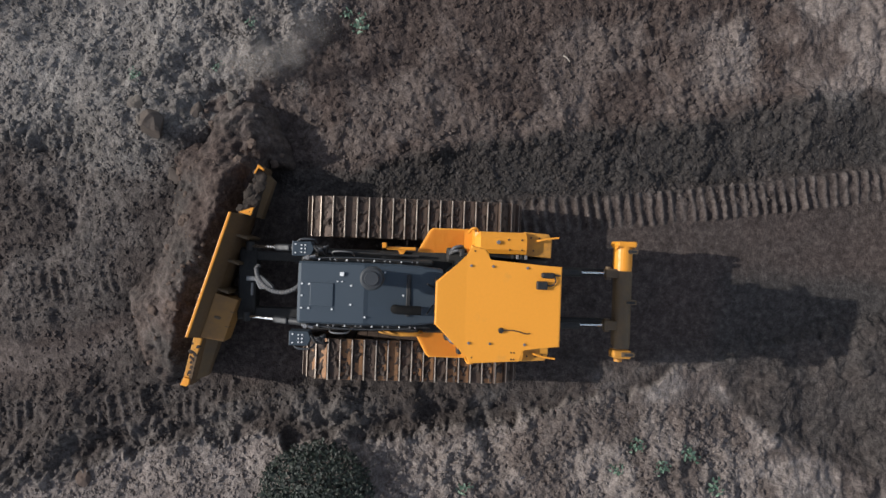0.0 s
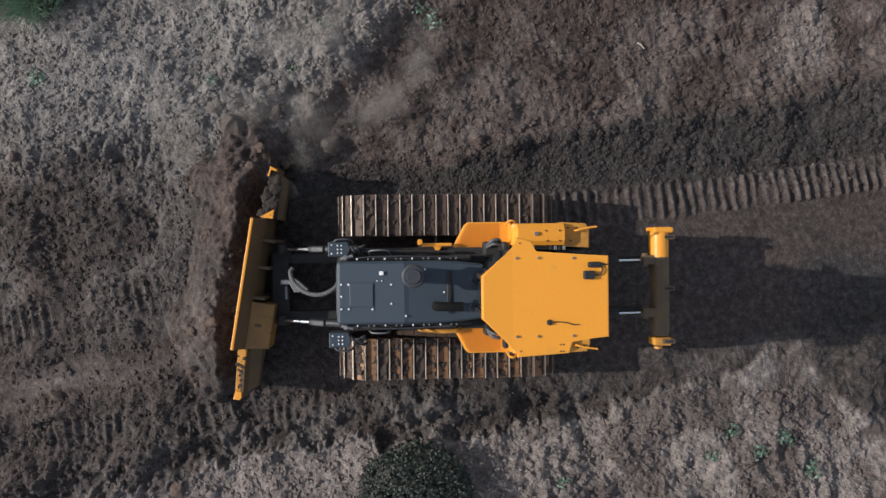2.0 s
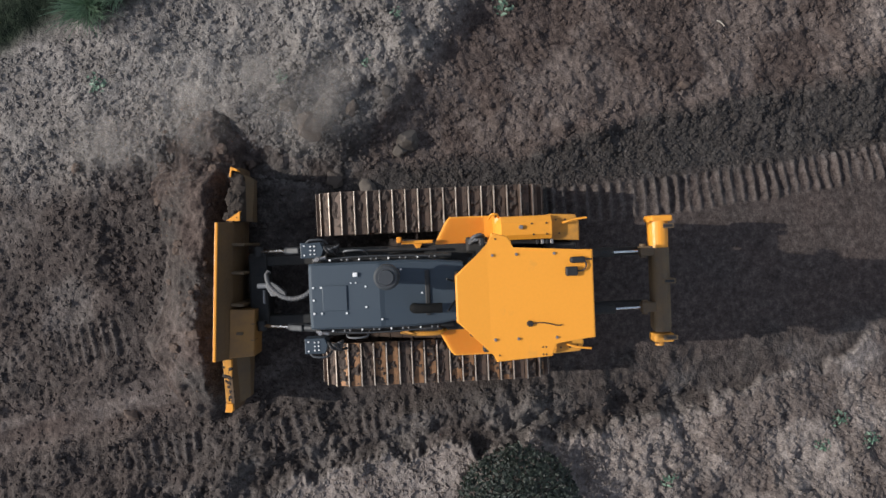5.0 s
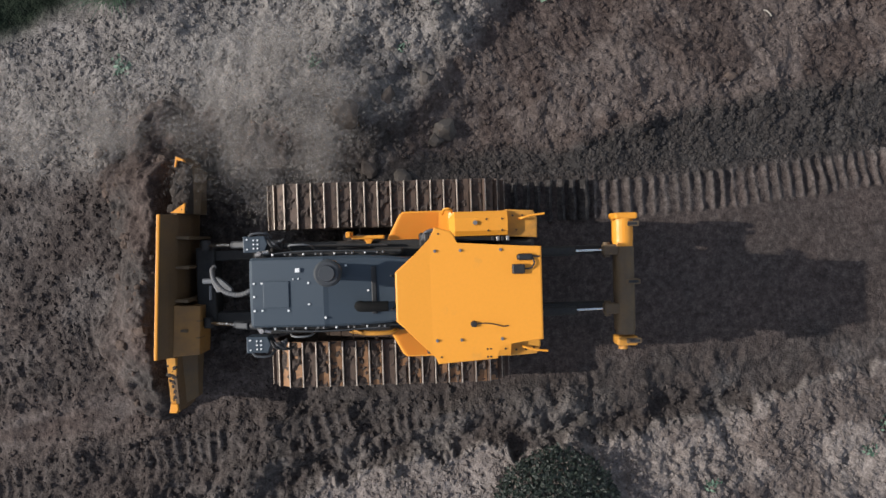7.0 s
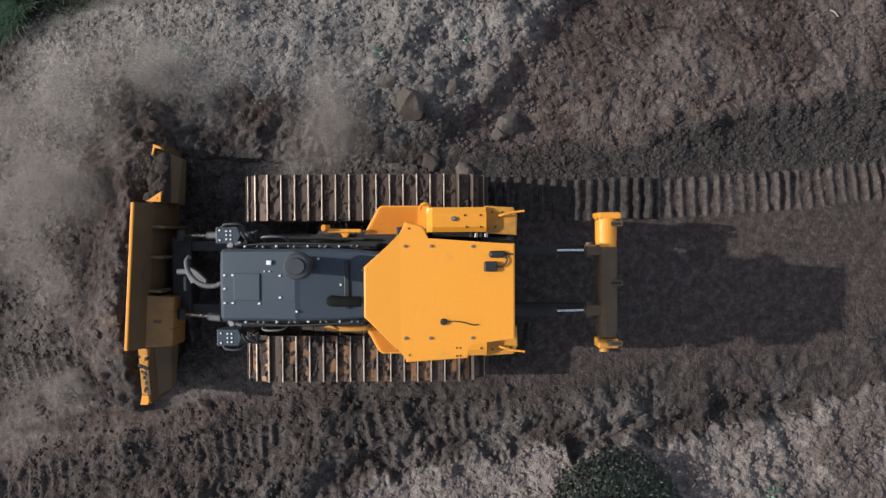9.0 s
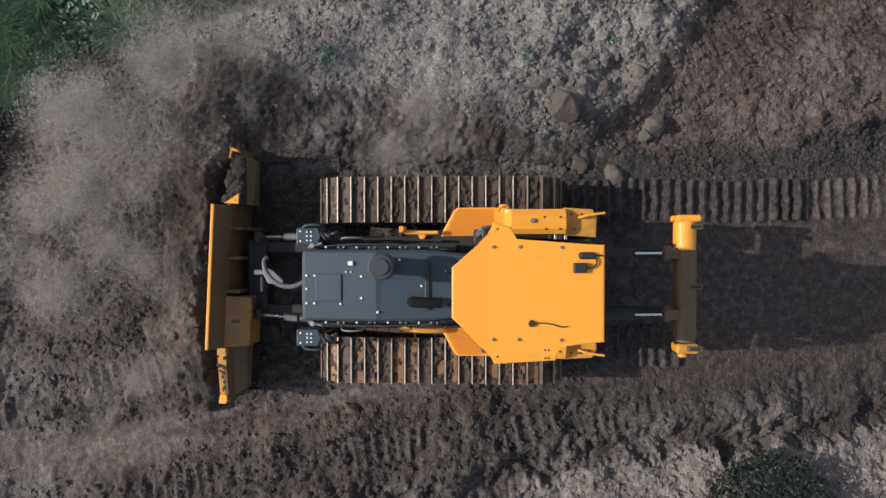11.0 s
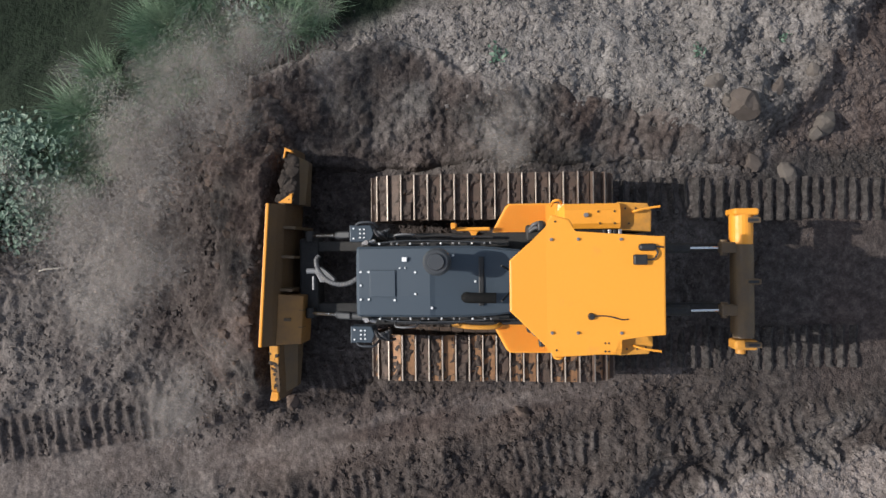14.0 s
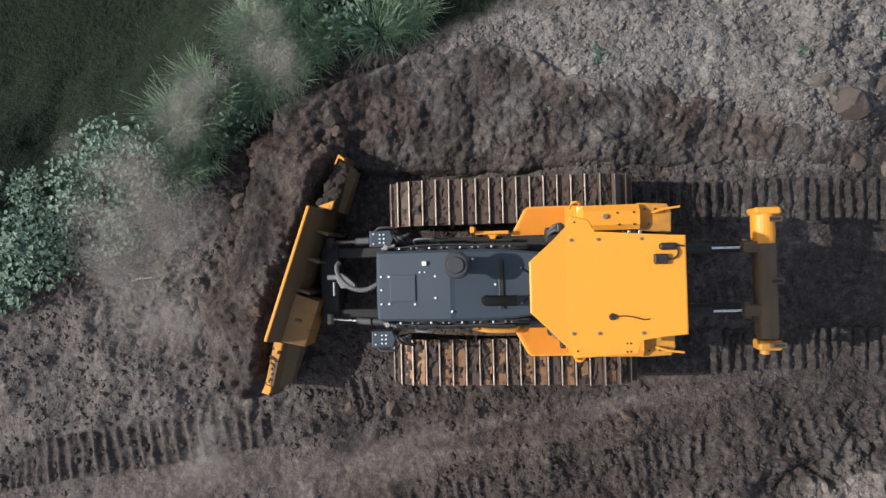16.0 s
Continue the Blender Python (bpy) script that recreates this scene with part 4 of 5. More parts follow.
        part("rib", bm, DEEP_SHADE_PAINT, blade)
    bm = BM()
    box(bm, -0.43, -0.37, -1.70, 1.70, -0.10, 0.10, 0.01)
    part("cutting_edge", bm, POLISHED, blade, "polished steel cutting edge")
    rnd = random.Random(4)
    for k in range(60):
        low = k < 24
        if low:
            y, x, r = -1.02 - 0.026 * k, -0.34 + 0.10 * (rnd.random() - 0.5), rnd.uniform(0.014, 0.045)
            z = 0.94 + 0.22 * (y + 0.96)
        else:
            y, x, r = rnd.uniform(1.00, 1.62), rnd.uniform(-0.38, -0.22), rnd.uniform(0.03, 0.085)
            z = 0.93 - 0.18 * (y - 0.96)
        bm = BM()
        bmesh.ops.create_icosphere(bm, subdivisions=2, radius=r)
        for v in bm.verts:
            q = v.co.normalized()
            v.co = v.co * (1 + 0.6 * noise.noise(q * 1.6 + Vector((k * 4, 0, 0))))
            v.co.z *= 0.45
            v.co += Vector((x, y, z))
        part("mud", bm, MUD, blade, "clinging dark mud" if k == 0 else "")
    return blade


def build_front():
    # pushing frame, lift cylinders, hose
    bm = BM()
    for s in (1, -1):
        box(bm, -2.45, -1.0, 0.36 * s, 0.50 * s, 0.42, 0.62, 0.02)
    box(bm, -2.62, -2.35, -0.55, 0.55, 0.35, 0.66, 0.03)
    part("push_frame", bm, DARK, dozer, "dark pushing frame of the blade")
    for s in (1, -1):
        y = 0.575 * s if s > 0 else -0.655
        yb = y if s > 0 else y + 0.17
        bm = BM()
        prism(bm, [(-1.64, y - 0.10), (-1.38, y - 0.10), (-1.34, y), (-1.38, y + 0.10), (-1.64, y + 0.10)], 1.52, 1.75, 0.012)
        lamp = part("lamp_bracket", bm, SLATE, dozer, "slate bracket with bolt heads at the bonnet front")
        for dx, dy in ((0.05, -0.06), (0.05, 0.06), (0.13, -0.05), (0.13, 0.0), (0.13, 0.05), (0.18, -0.05), (0.18, 0.05), (0.18, 0.0)):
            bm = BM()
            rod(bm, (-1.64 + dx, y + dy, 1.745), (-1.64 + dx, y + dy, 1.762), 0.011, None, 8)
            part("bolt", bm, WHITE, lamp)
        bm = BM()
        tube(bm, [(-1.56, y + 0.10 * s, 1.76), (-1.5, y + 0.13 * s, 1.8), (-1.35, y + 0.13 * s, 1.8), (-1.30, y + 0.08 * s, 1.7)], 0.014)
        part("guard_loop", bm, CHARCOAL, lamp)
        for k in range(5):
            bm = BM()
            tube(bm, [(-1.36 + 0.03 * k, y + 0.06 - 0.03 * k, 1.7), (-1.28 + 0.03 * k, y - 0.03 + 0.02 * k, 1.78 - 0.02 * k), (-1.2, y - 0.08, 1.6), (-1.15, y - 0.1, 1.4)], 0.018)
            part("hose", bm, HOSE if k % 2 else RUBBER, lamp)
        bm = BM()
        rod(bm, (-1.25, yb, 1.48), (-1.98, yb, 1.02), 0.052, None, 18)
        box(bm, -1.95, -1.72, yb - 0.045, yb + 0.045, 1.08, 1.20, 0.02, pose(0, 0, 0, 0, -31, 0))
        lift = part("lift_cylinder", bm, BARREL, dozer, "grey hydraulic lift cylinder")
        bm = BM()
        rod(bm, (-1.95, yb, 1.03), (-2.42, yb, 0.74), 0.030, None, 16)
        part("piston_rod", bm, CHROME, lift, "chromed piston rod")
        bm = BM()
        rod(bm, (-2.44, yb - 0.07, 0.73), (-2.44, yb + 0.07, 0.73), 0.065, None, 16)
        part("pin", bm, DARK, lift)
    bm = BM()
    tube(bm, [(-1.50, 0.16, 1.55), (-1.60, 0.02, 1.50), (-1.80, -0.06, 1.40), (-2.02, -0.03, 1.28), (-2.20, 0.10, 1.14), (-2.27, 0.24, 1.02), (-2.24, 0.30, 0.98)], 0.025, 12, 0.45)
    part("ribbed_hose", bm, HOSE, dozer, "grey ribbed hydraulic hose")
    bm = BM()
    prism(bm, [(-2.30, 0.10), (-2.22, -0.05), (-2.02, -0.05), (-2.02, 0.0), (-2.16, 0.12), (-2.22, 0.16)], 0.95, 1.02, 0.01)
    part("hose_guide", bm, GREY, dozer, "light grey hose guide plate")
    bm = BM()
    rod(bm, (-2.42, 0.10, 0.95), (-2.28, 0.10, 0.95), 0.035, None, 12)
    rod(bm, (-2.36, -0.16, 0.85), (-2.36, 0.03, 0.85), 0.02, None, 12)
    part("angle_link", bm, GREY, dozer)


def build_ripper():
    # most of the beam carries the cab's shade in its colour
    bm = BM()
    rod(bm, (3.235, -0.78, 1.0), (3.235, 0.42, 1.0), 0.125, None, 22)
    box(bm, 3.12, 3.37, -0.76, 0.42, 0.84, 1.06, 0.04)
    beam = part("ripper_beam", bm, DEEP_SHADE_PAINT, dozer, "soiled yellow ripper cross beam, darkened for cab shade")
    # the stretch that the sun reaches keeps the plain yellow
    bm = BM()
    rod(bm, (3.225, 0.40, 1.0), (3.225, 0.80, 1.0), 0.135, None, 22)
    box(bm, 3.11, 3.36, 0.44, 0.82, 0.84, 1.08, 0.045)
    box(bm, 3.09, 3.40, 0.76, 0.85, 0.80, 1.14, 0.03)
    part("beam_end", bm, YELLOW, beam, "ripper beam end in plain sunlit yellow")
    bm = BM()
    box(bm, 3.10, 3.38, -0.93, -0.80, 0.84, 1.10, 0.03)
    rod(bm, (3.2, -0.98, 1.0), (3.2, -0.9, 1.0), 0.06)
    part("beam_end", bm, YELLOW_DIRTY, beam, "yellow beam end with a pin")
    for y in (0.70, -0.07, -0.86):
        bm = BM()
        box(bm, 3.22, 3.42, y - 0.035, y + 0.035, 0.92, 1.13, 0.012)
        sock = part("shank_socket", bm, DEEP_SHADE_PAINT, beam)
        bm = BM()
        box(bm, 3.26, 3.39, y - 0.018, y + 0.018, 1.11, 1.136, 0.004)
        part("slot", bm, BLACK, sock)
    for y in (0.36, -0.43):
        bm = BM()
        rod(bm, (1.9, y, 1.18), (2.55, y, 1.08), 0.065, None, 16)
        cyl = part("ripper_cylinder", bm, DARK, dozer, "dark ripper cylinder")
        bm = BM()
        rod(bm, (2.5, y, 1.09), (3.0, y, 1.02), 0.015, None, 14)
        part("piston_rod", bm, CHROME, cyl, "chromed piston rod")
        bm = BM()
        box(bm, 2.95, 3.15, y - 0.07, y + 0.07, 0.93, 1.09, 0.02)
        rod(bm, (3.0, y - 0.10, 1.02), (3.0, y + 0.10, 1.02), 0.045)
        part("clevis", bm, DEEP_SHADE_PAINT, cyl)
        bm = BM()
        box(bm, 1.9, 3.15, y - 0.06, y + 0.06, 0.55, 0.70, 0.02)
        part("ripper_arm", bm, DARK, dozer)


build_cab()
build_hood()
build_fenders()
build_tracks()
blade = build_blade()
build_front()
build_ripper()



# ------------------------------------------------------------ earth, stones and plants
def lump_arrays(count, seed, where, size_of, flat=0.5):
    """Many small jagged lumps: vertices and faces of jittered icosahedra."""
    rng = np.random.default_rng(seed)
    bm = BM()
    bmesh.ops.create_cone(bm, cap_ends=True, segments=4, radius1=1.0, radius2=0.55, depth=1.1)
    bmesh.ops.triangulate(bm, faces=bm.faces)
    bm.verts.index_update()
    bv = np.array([v.co[:] for v in bm.verts])
    bf = np.array([[v.index for v in f.verts] for f in bm.faces])
    bm.free()
    x, y = where(rng, count)
    z, dry, g, warm = height(x, y)
    s = size_of(rng, len(x))
    stretch = rng.uniform(0.65, 1.25, (len(x), 1, 3)) * np.array([1, 1, flat])
    v = bv[None] * stretch * (1 + rng.uniform(-0.28, 0.28, (len(x), len(bv), 1)))
    a = rng.uniform(0, 6.28, len(x))
    c, q = np.cos(a)[:, None], np.sin(a)[:, None]
    v = np.stack([v[..., 0] * c - v[..., 1] * q, v[..., 0] * q + v[..., 1] * c, v[..., 2]], -1) * s[:, None, None]
    v = v + np.stack([x, y, z + 0.25 * s], -1)[:, None]
    f = bf[None] + (np.arange(len(x)) * len(bv))[:, None, None]
    return v.reshape(-1, 3), f.reshape(-1, 3), {"dry": np.repeat(dry, len(bv)), "green": np.repeat(g, len(bv)), "warm": np.repeat(warm, len(bv))}


def scatter(rng, n):
    return rng.uniform(-17.5, 5.5, n), rng.uniform(-5, 4.8, n)


def off_lane(rng, n):
    x, y = scatter(rng, n)
    keep = (y > 1.0) | (y < -2.4) | (x < -4.5)
    keep &= evenness(x, y) < 0.15 + 0.6 * rng.random(n)
    keep &= y < np.interp(x, [p[0] for p in GREEN_EDGE], [p[1] for p in GREEN_EDGE])
    return x[keep], y[keep]


def dry_only(rng, n):
    x, y = off_lane(rng, n)
    d = height(x, y)[1]
    keep = (d > 0.35) & (np.abs(y - line_at(x, SMOOTH_WAY)) > 0.5)
    return x[keep], y[keep]


def small(lo, hi):
    return lambda rng, n: lo + (hi - lo) * rng.random(n) ** 2.7


def on_band(rng, n):
    x = rng.uniform(-3.5, 7.2, n)
    low, top = line_at(x, FRESH_TRACK) + 0.3, line_at(x, DARK_TOP) + 0.2
    return x, low + (top - low) * rng.random(n)


for _name, _mat, _fn, _count, _seed, _size, _label in (
        ("pebbles", SOIL, on_band, 6000, 3, small(0.008, 0.045), "small dark pebbles beside the track marks"),
        ("clods", SOIL, off_lane, 36000, 1, small(0.010, 0.066), "scattered dark brown clods of earth"),
        ("gravel", SOIL, dry_only, 36000, 2, small(0.008, 0.060), "pale grey gravel and crumbs on the banks")):
    _v, _f, _soil = lump_arrays(_count, _seed, _fn, _size)
    _me = from_arrays(_name, _v, _f, _mat)
    for _key, _val in _soil.items():
        _me.attributes.new(_key, "FLOAT", "POINT").data.foreach_set("value", _val.astype(np.float32))
    tagged(new(_name, _me), _label, _name, kind="stuff")


def boulder(x, y, r, seed, material, label):
    bm = BM()
    bmesh.ops.create_icosphere(bm, subdivisions=3, radius=1)
    rnd = random.Random(seed)
    sx, sy, sz, o = rnd.uniform(0.8, 1.35), rnd.uniform(0.7, 1.1), rnd.uniform(0.55, 0.8), Vector((seed * 3.1, 0, 0))
    cuts = [Vector((rnd.gauss(0, 1), rnd.gauss(0, 1), rnd.gauss(0.3, 0.8))).normalized() for _ in range(9)]
    for v in bm.verts:
        p = v.co.copy()
        k = 1 + 0.45 * noise.noise(p * 1.1 + o) + 0.16 * noise.noise(p * 3 + o) + 0.06 * noise.noise(p * 8 + o)
        q = p * k
        for n in cuts:
            q = q - n * max(0.0, q.dot(n) - 0.74)
        v.co = Vector((q.x * sx, q.y * sy, q.z * sz)) * r
    ob = new("rock", mesh_of("rock", bm, material))
    ob.matrix_basis = pose(x, y, ground_at(x, y) + 0.12 * r, 0, 0, rnd.uniform(0, 360))
    return tagged(ob, label, "rock", group="rocks beside the cut")


for _i, (_x, _y, _r) in enumerate(((-4.9, 1.69, 0.26), (-3.5, 1.50, 0.24), (-4.1, 0.72, 0.15), (-4.6, 0.90, 0.13), (-5.1, 1.72, 0.12), (-5.25, 2.0, 0.15), (-4.3, 1.95, 0.14), (-3.75, 2.2, 0.12), (-3.62, 1.35, 0.13))):
    boulder(_x, _y, _r, _i + 3, BOULDER if _i % 3 == 0 else STONE, "brown rough boulder half sunk in loose earth" if _i % 3 == 0 else "pale rough stone in the loose bank")
for _i, (_x, _y, _r) in enumerate(((-13.63, 0.57, 0.12), (-13.55, 0.95, 0.07), (-12.0, -2.57, 0.11), (-11.4, -2.62, 0.12), (-7.96, -2.71, 0.12), (0.95, 2.28, 0.10), (-8.64, 1.2, 0.09), (-5.85, -4.15, 0.14))):
    boulder(_x, _y, _r, _i + 33, CLOD, "dark round clod on the churned ground")


def twig(x, y, turn, length):
    bm = BM()
    tube(bm, [(0, 0, 0), (length * 0.4, 0.01, 0.01), (length, -0.01, 0.0)], 0.012)
    ob = new("twig", mesh_of("twig", bm, WOOD))
    ob.matrix_basis = pose(x, y, ground_at(x, y) + 0.05, 0, 0, turn)
    tagged(ob, "pale dry stick lying on the earth", "twig")


twig(1.68, 3.42, -35, 0.16)
twig(-15.2, -0.6, 10, 0.3)


# earth pushed in front of the blade, in the space of the blade's pivot
def build_heap():
    xs, ys = np.arange(-2.5, 0.35, 0.028), np.arange(-2.25, 3.1, 0.03)
    X, Y = np.meshgrid(xs, ys, indexing="ij")
    x, y = X.ravel(), Y.ravel()
    ahead = np.maximum(-0.40 - x, 0)
    reach = 1.55 - 0.12 * np.abs(y) + 0.6 * fbm(x * 0 + 3, y, 0.9, 3, 201) + 0.12 * y
    side = step(2.2, 1.5, np.abs(y + 0.3 * fbm(x, y, 0.6, 3, 205)))
    crest = 0.40 + 0.25 * fbm(x * 0 + 9, y, 0.7, 3, 207)
    rise = 0.22 + 0.66 * step(0.0, 1.0, ahead / crest)
    fall = np.clip(1 - (np.maximum(ahead - crest, 0) / np.maximum(reach - crest, 0.3)) ** 1.2, -0.6, 1)
    h = 1.05 * (rise + 0.07 * y) * fall * side * step(-0.30, -0.42, x)
    # spill past the upper end of the blade
    spill = 1 - ((x + 0.85 + 0.25 * (y - 2)) / 0.95) ** 2 - ((y - 1.75) / 1.15) ** 2 + 0.8 * fbm(x, y, 0.8, 4, 209)
    h = np.maximum(h, np.clip(0.55 * spill, -0.4, 0.5) * np.maximum(step(-0.30, -0.45, x), step(1.80, 1.95, y)))
    on = step(-0.02, 0.12, h)
    h = h + on * (0.08 * lumps(x, y, 0.40, 211) + 0.06 * lumps(x, y, 0.19, 213) + 0.05 * lumps(x, y, 0.10, 215) + 0.20 * fbm(x, y, 0.5, 5, 217, 0.6))
    h = h - 0.34 * (1 - on) - 0.12
    n, m = len(xs), len(ys)
    idx = np.arange(n * m).reshape(n, m)
    faces = np.stack([idx[:-1, :-1], idx[1:, :-1], idx[1:, 1:], idx[:-1, 1:]], -1).reshape(-1, 4)
    me = from_arrays("earth_mound", np.stack([x, y, h], -1), faces, SOIL, True)
    me.attributes.new("warm", "FLOAT", "POINT").data.foreach_set("value", np.clip(0.5 + 0.9 * fbm(x, y, 0.8, 4, 219), 0, 1).astype(np.float32))
    me.attributes.new("dry", "FLOAT", "POINT").data.foreach_set("value", np.clip(0.5 * fbm(x, y, 0.6, 4, 221), 0, 0.3).astype(np.float32))
    mound = tagged(new("earth_mound", me), "heap of dark moist earth pushed by the blade", "mound")
    # loose clods lying on it
    shapes = []
    for k in range(7):
        bm = BM()
        bmesh.ops.create_icosphere(bm, subdivisions=2, radius=1)
        for v in bm.verts:
            q = v.co.copy()
            v.co = q * (1 + 0.5 * noise.noise(q * 1.3 + Vector((k * 5, 0, 0))) + 0.25 * noise.noise(q * 3.5 + Vector((0, k * 5, 0)))) * (0.8 + 0.3 * (k % 3 == 0))
            v.co.z *= 0.7
        shapes.append(mesh_of("clod", bm, CLOD))
    rnd = random.Random(21)
    for k in range(260):
        j = rnd.randrange(len(x))
        if h[j] < 0.02:
            continue
        r = 0.016 + 0.075 * rnd.random() ** 3
        ob = new("clod", shapes[k % 7])
        ob.parent = mound
        ob.matrix_basis = pose(x[j], y[j], h[j] + 0.2 * r, 0, 0, rnd.uniform(0, 360)) @ Matrix.Scale(r, 4)
    return mound


heap = build_heap()

# earth that rolls off the upper end of the blade and stays as a bank, in lengths
WINDROW_TOP = [(-14, 1.3), (-12.5, 2.2), (-11, 2.55), (-9.6, 2.6), (-8.6, 2.3), (-7, 2.1), (-5.4, 1.6), (-4.6, 1.2)]


def windrow_mesh(x0, x1):
    xs, ys = np.arange(x0 - 0.25, x1 + 0.26, 0.024), np.arange(0.70, 2.95, 0.024)
    X, Y = np.meshgrid(xs, ys, indexing="ij")
    x, y = X.ravel(), Y.ravel()
    top = line_at(x, WINDROW_TOP) + 0.35 * fbm(x, y, 0.9, 4, 231)
    inside = np.minimum(y - 0.86 - 0.15 * fbm(x, y, 0.7, 3, 233), top - y)
    inside = np.minimum(inside, np.minimum(x - x0, x1 - x) + 0.2)
    h = height(x, y)[0] * 0.6 + 0.09 * step(0.0, 0.6, inside) - 0.40 * step(0.10, -0.1, inside) + 0.03
    wx, wy = x + 0.16 * fbm(x, y, 0.5, 4, 243), y + 0.16 * fbm(x, y, 0.5, 4, 247)
    h = h + 0.026 * lumps(wx, wy, 0.34, 235) + 0.034 * lumps(wx, wy, 0.17, 237) + 0.032 * lumps(wx, wy, 0.085, 239) + 0.065 * fbm(x, y, 0.45, 6, 241, 0.68)
    n, m = len(xs), len(ys)
    idx = np.arange(n * m).reshape(n, m)
    faces = np.stack([idx[:-1, :-1], idx[1:, :-1], idx[1:, 1:], idx[:-1, 1:]], -1).reshape(-1, 4)
    me = from_arrays("earth_bank", np.stack([x - x0, y, h], -1), faces, SOIL, True)
    me.attributes.new("warm", "FLOAT", "POINT").data.foreach_set("value", np.clip(0.35 + 0.9 * fbm(x, y, 0.8, 4, 249), 0, 1).astype(np.float32))
    me.attributes.new("dry", "FLOAT", "POINT").data.foreach_set("value", np.clip(0.10 + 0.8 * fbm(x, y, 0.6, 4, 251) + 0.6 * step(0.25, -0.05, top - y + 0.4 * fbm(x, y, 0.4, 4, 253)), 0, 0.8).astype(np.float32))
    return me


windrow = []
for _k in range(15):
    _x = -5.2 - 0.55 * _k
    windrow.append((tagged(new("earth_bank", windrow_mesh(_x, _x + 0.6)), "bank of loose brown earth shed by the blade", "earth bank", group="earth shed by the blade"), _x))

# cleat marks that the tracks press into the ground on the way
prints = []


def print_mesh(k):
    rnd = random.Random(700 + k)
    bm = BM()
    rows = []
    for i in range(9):
        y = -0.305 + 0.61 * i / 8
        j = rnd.uniform(-0.014, 0.014)
        hh = rnd.uniform(0.035, 0.065)
        rows.append([bm.verts.new((x + j, y + rnd.uniform(-0.01, 0.01), z)) for x, z in ((-0.085, -0.06), (-0.03, 0.012), (0.005, hh), (0.035, hh * 0.8), (0.05, -0.005), (0.085, -0.06))])
    for a, b in zip(rows, rows[1:]):
        for q in range(5):
            bm.faces.new((a[q], a[q + 1], b[q + 1], b[q]))
    return mesh_of("cleat_mark", bm, SOIL)


_marks = [print_mesh(k) for k in range(6)]
for _s, _y, _x0, _x1 in ((1, 0.37, -8.0, -1.4), (-1, -1.77, -8.0, -3.2)):
    _x = _x1
    while _x > _x0:
        _ob = tagged(new("cleat_mark", _marks[len(prints) % 6]), "ridge of earth pressed by a track shoe", "cleat mark", group="cleat marks of the bulldozer")
        prints.append((_ob, _x, _y + 0.02 * math.sin(_x * 3), _s))
        _x -= 0.176


def blades_mesh(seed, count, spread, tall):
    """A tuft of bent grass blades."""
    rnd = random.Random(seed)
    v, f = [], []
    for _ in range(count):
        a, d = rnd.uniform(0, 6.283), spread * rnd.random() ** 0.7
        bx, by = d * math.cos(a), d * math.sin(a)
        lean = a + rnd.uniform(-0.9, 0.9)
        ln, w, bend = tall * rnd.uniform(0.55, 1.15), rnd.uniform(0.0035, 0.0075), rnd.uniform(0.3, 0.95)
        cx, cy = math.cos(lean), math.sin(lean)
        for k in range(4):
            u = k / 3
            r, z = ln * bend * u ** 1.6, ln * (u - 0.35 * bend * u * u)
            ww = w * (1 - u * 0.85)
            v.append((bx + cx * r - cy * ww, by + cy * r + cx * ww, z))
            v.append((bx + cx * r + cy * ww, by + cy * r - cx * ww, z + 0.004))
        o = len(v) - 8
        f += [(o + 2 * k, o + 2 * k + 1, o + 2 * k + 3, o + 2 * k + 2) for k in range(3)]
    return from_arrays("grass_tuft", np.array(v), np.array(f), GRASS)


def leaves_mesh(name, seed, count, spread, tall, leaf, material):
    """A leafy plant: stems with lobed, tilted leaves."""
    rnd = random.Random(seed)
    v, f = [], []
    for _ in range(count):
        a, d = rnd.uniform(0, 6.283), spread * rnd.random() ** 0.6
        cx, cy, cz = d * math.cos(a), d * math.sin(a), tall * (1 - 0.55 * (d / spread) ** 2) * rnd.uniform(0.12, 1.1)
        yaw, tilt, s = rnd.uniform(0, 6.283), rnd.uniform(-0.7, 0.7), leaf * rnd.uniform(0.6, 1.3)
        m = Matrix.Translation((cx, cy, cz)) @ Matrix.Rotation(yaw, 4, "Z") @ Matrix.Rotation(tilt, 4, "Y")
        o = len(v)
        for p in ((0, 0, 0), (0.35, 0.42, 0.08), (1.0, 0.28, 0.02), (1.35, 0, -0.12), (1.0, -0.28, 0.02), (0.35, -0.42, 0.08)):
            v.append(tuple(m @ Vector((p[0] * s, p[1] * s, p[2] * s))))
        f += [(o, o + 1, o + 2, o + 3), (o, o + 3, o + 4, o + 5)]
    return from_arrays(name, np.array(v), np.array(f), material)


_rnd = random.Random(5)


def edge_y(x):
    return float(np.interp(x, [p[0] for p in GREEN_EDGE], [p[1] for p in GREEN_EDGE]))


def plant(name, mesh, part_name, stems, spread, tall, material, label, group):
    """A plant: stems, and its many leaves as one part."""
    ob = tagged(new(name), label, name.replace("_", " "), group)
    leaves = new(part_name, mesh)
    leaves.parent = ob
    tagged(leaves, kind="stuff")
    for k in range(stems):
        a = k * 2.4
        bm = BM()
        tube(bm, [(0, 0, -0.04), (0.4 * spread * math.cos(a), 0.4 * spread * math.sin(a), 0.5 * tall), (0.75 * spread * math.cos(a), 0.75 * spread * math.sin(a), 0.7 * tall)], 0.006, 5)
        part("stem", bm, material, ob)
    ob.location = (0, 0, -30)
    return ob


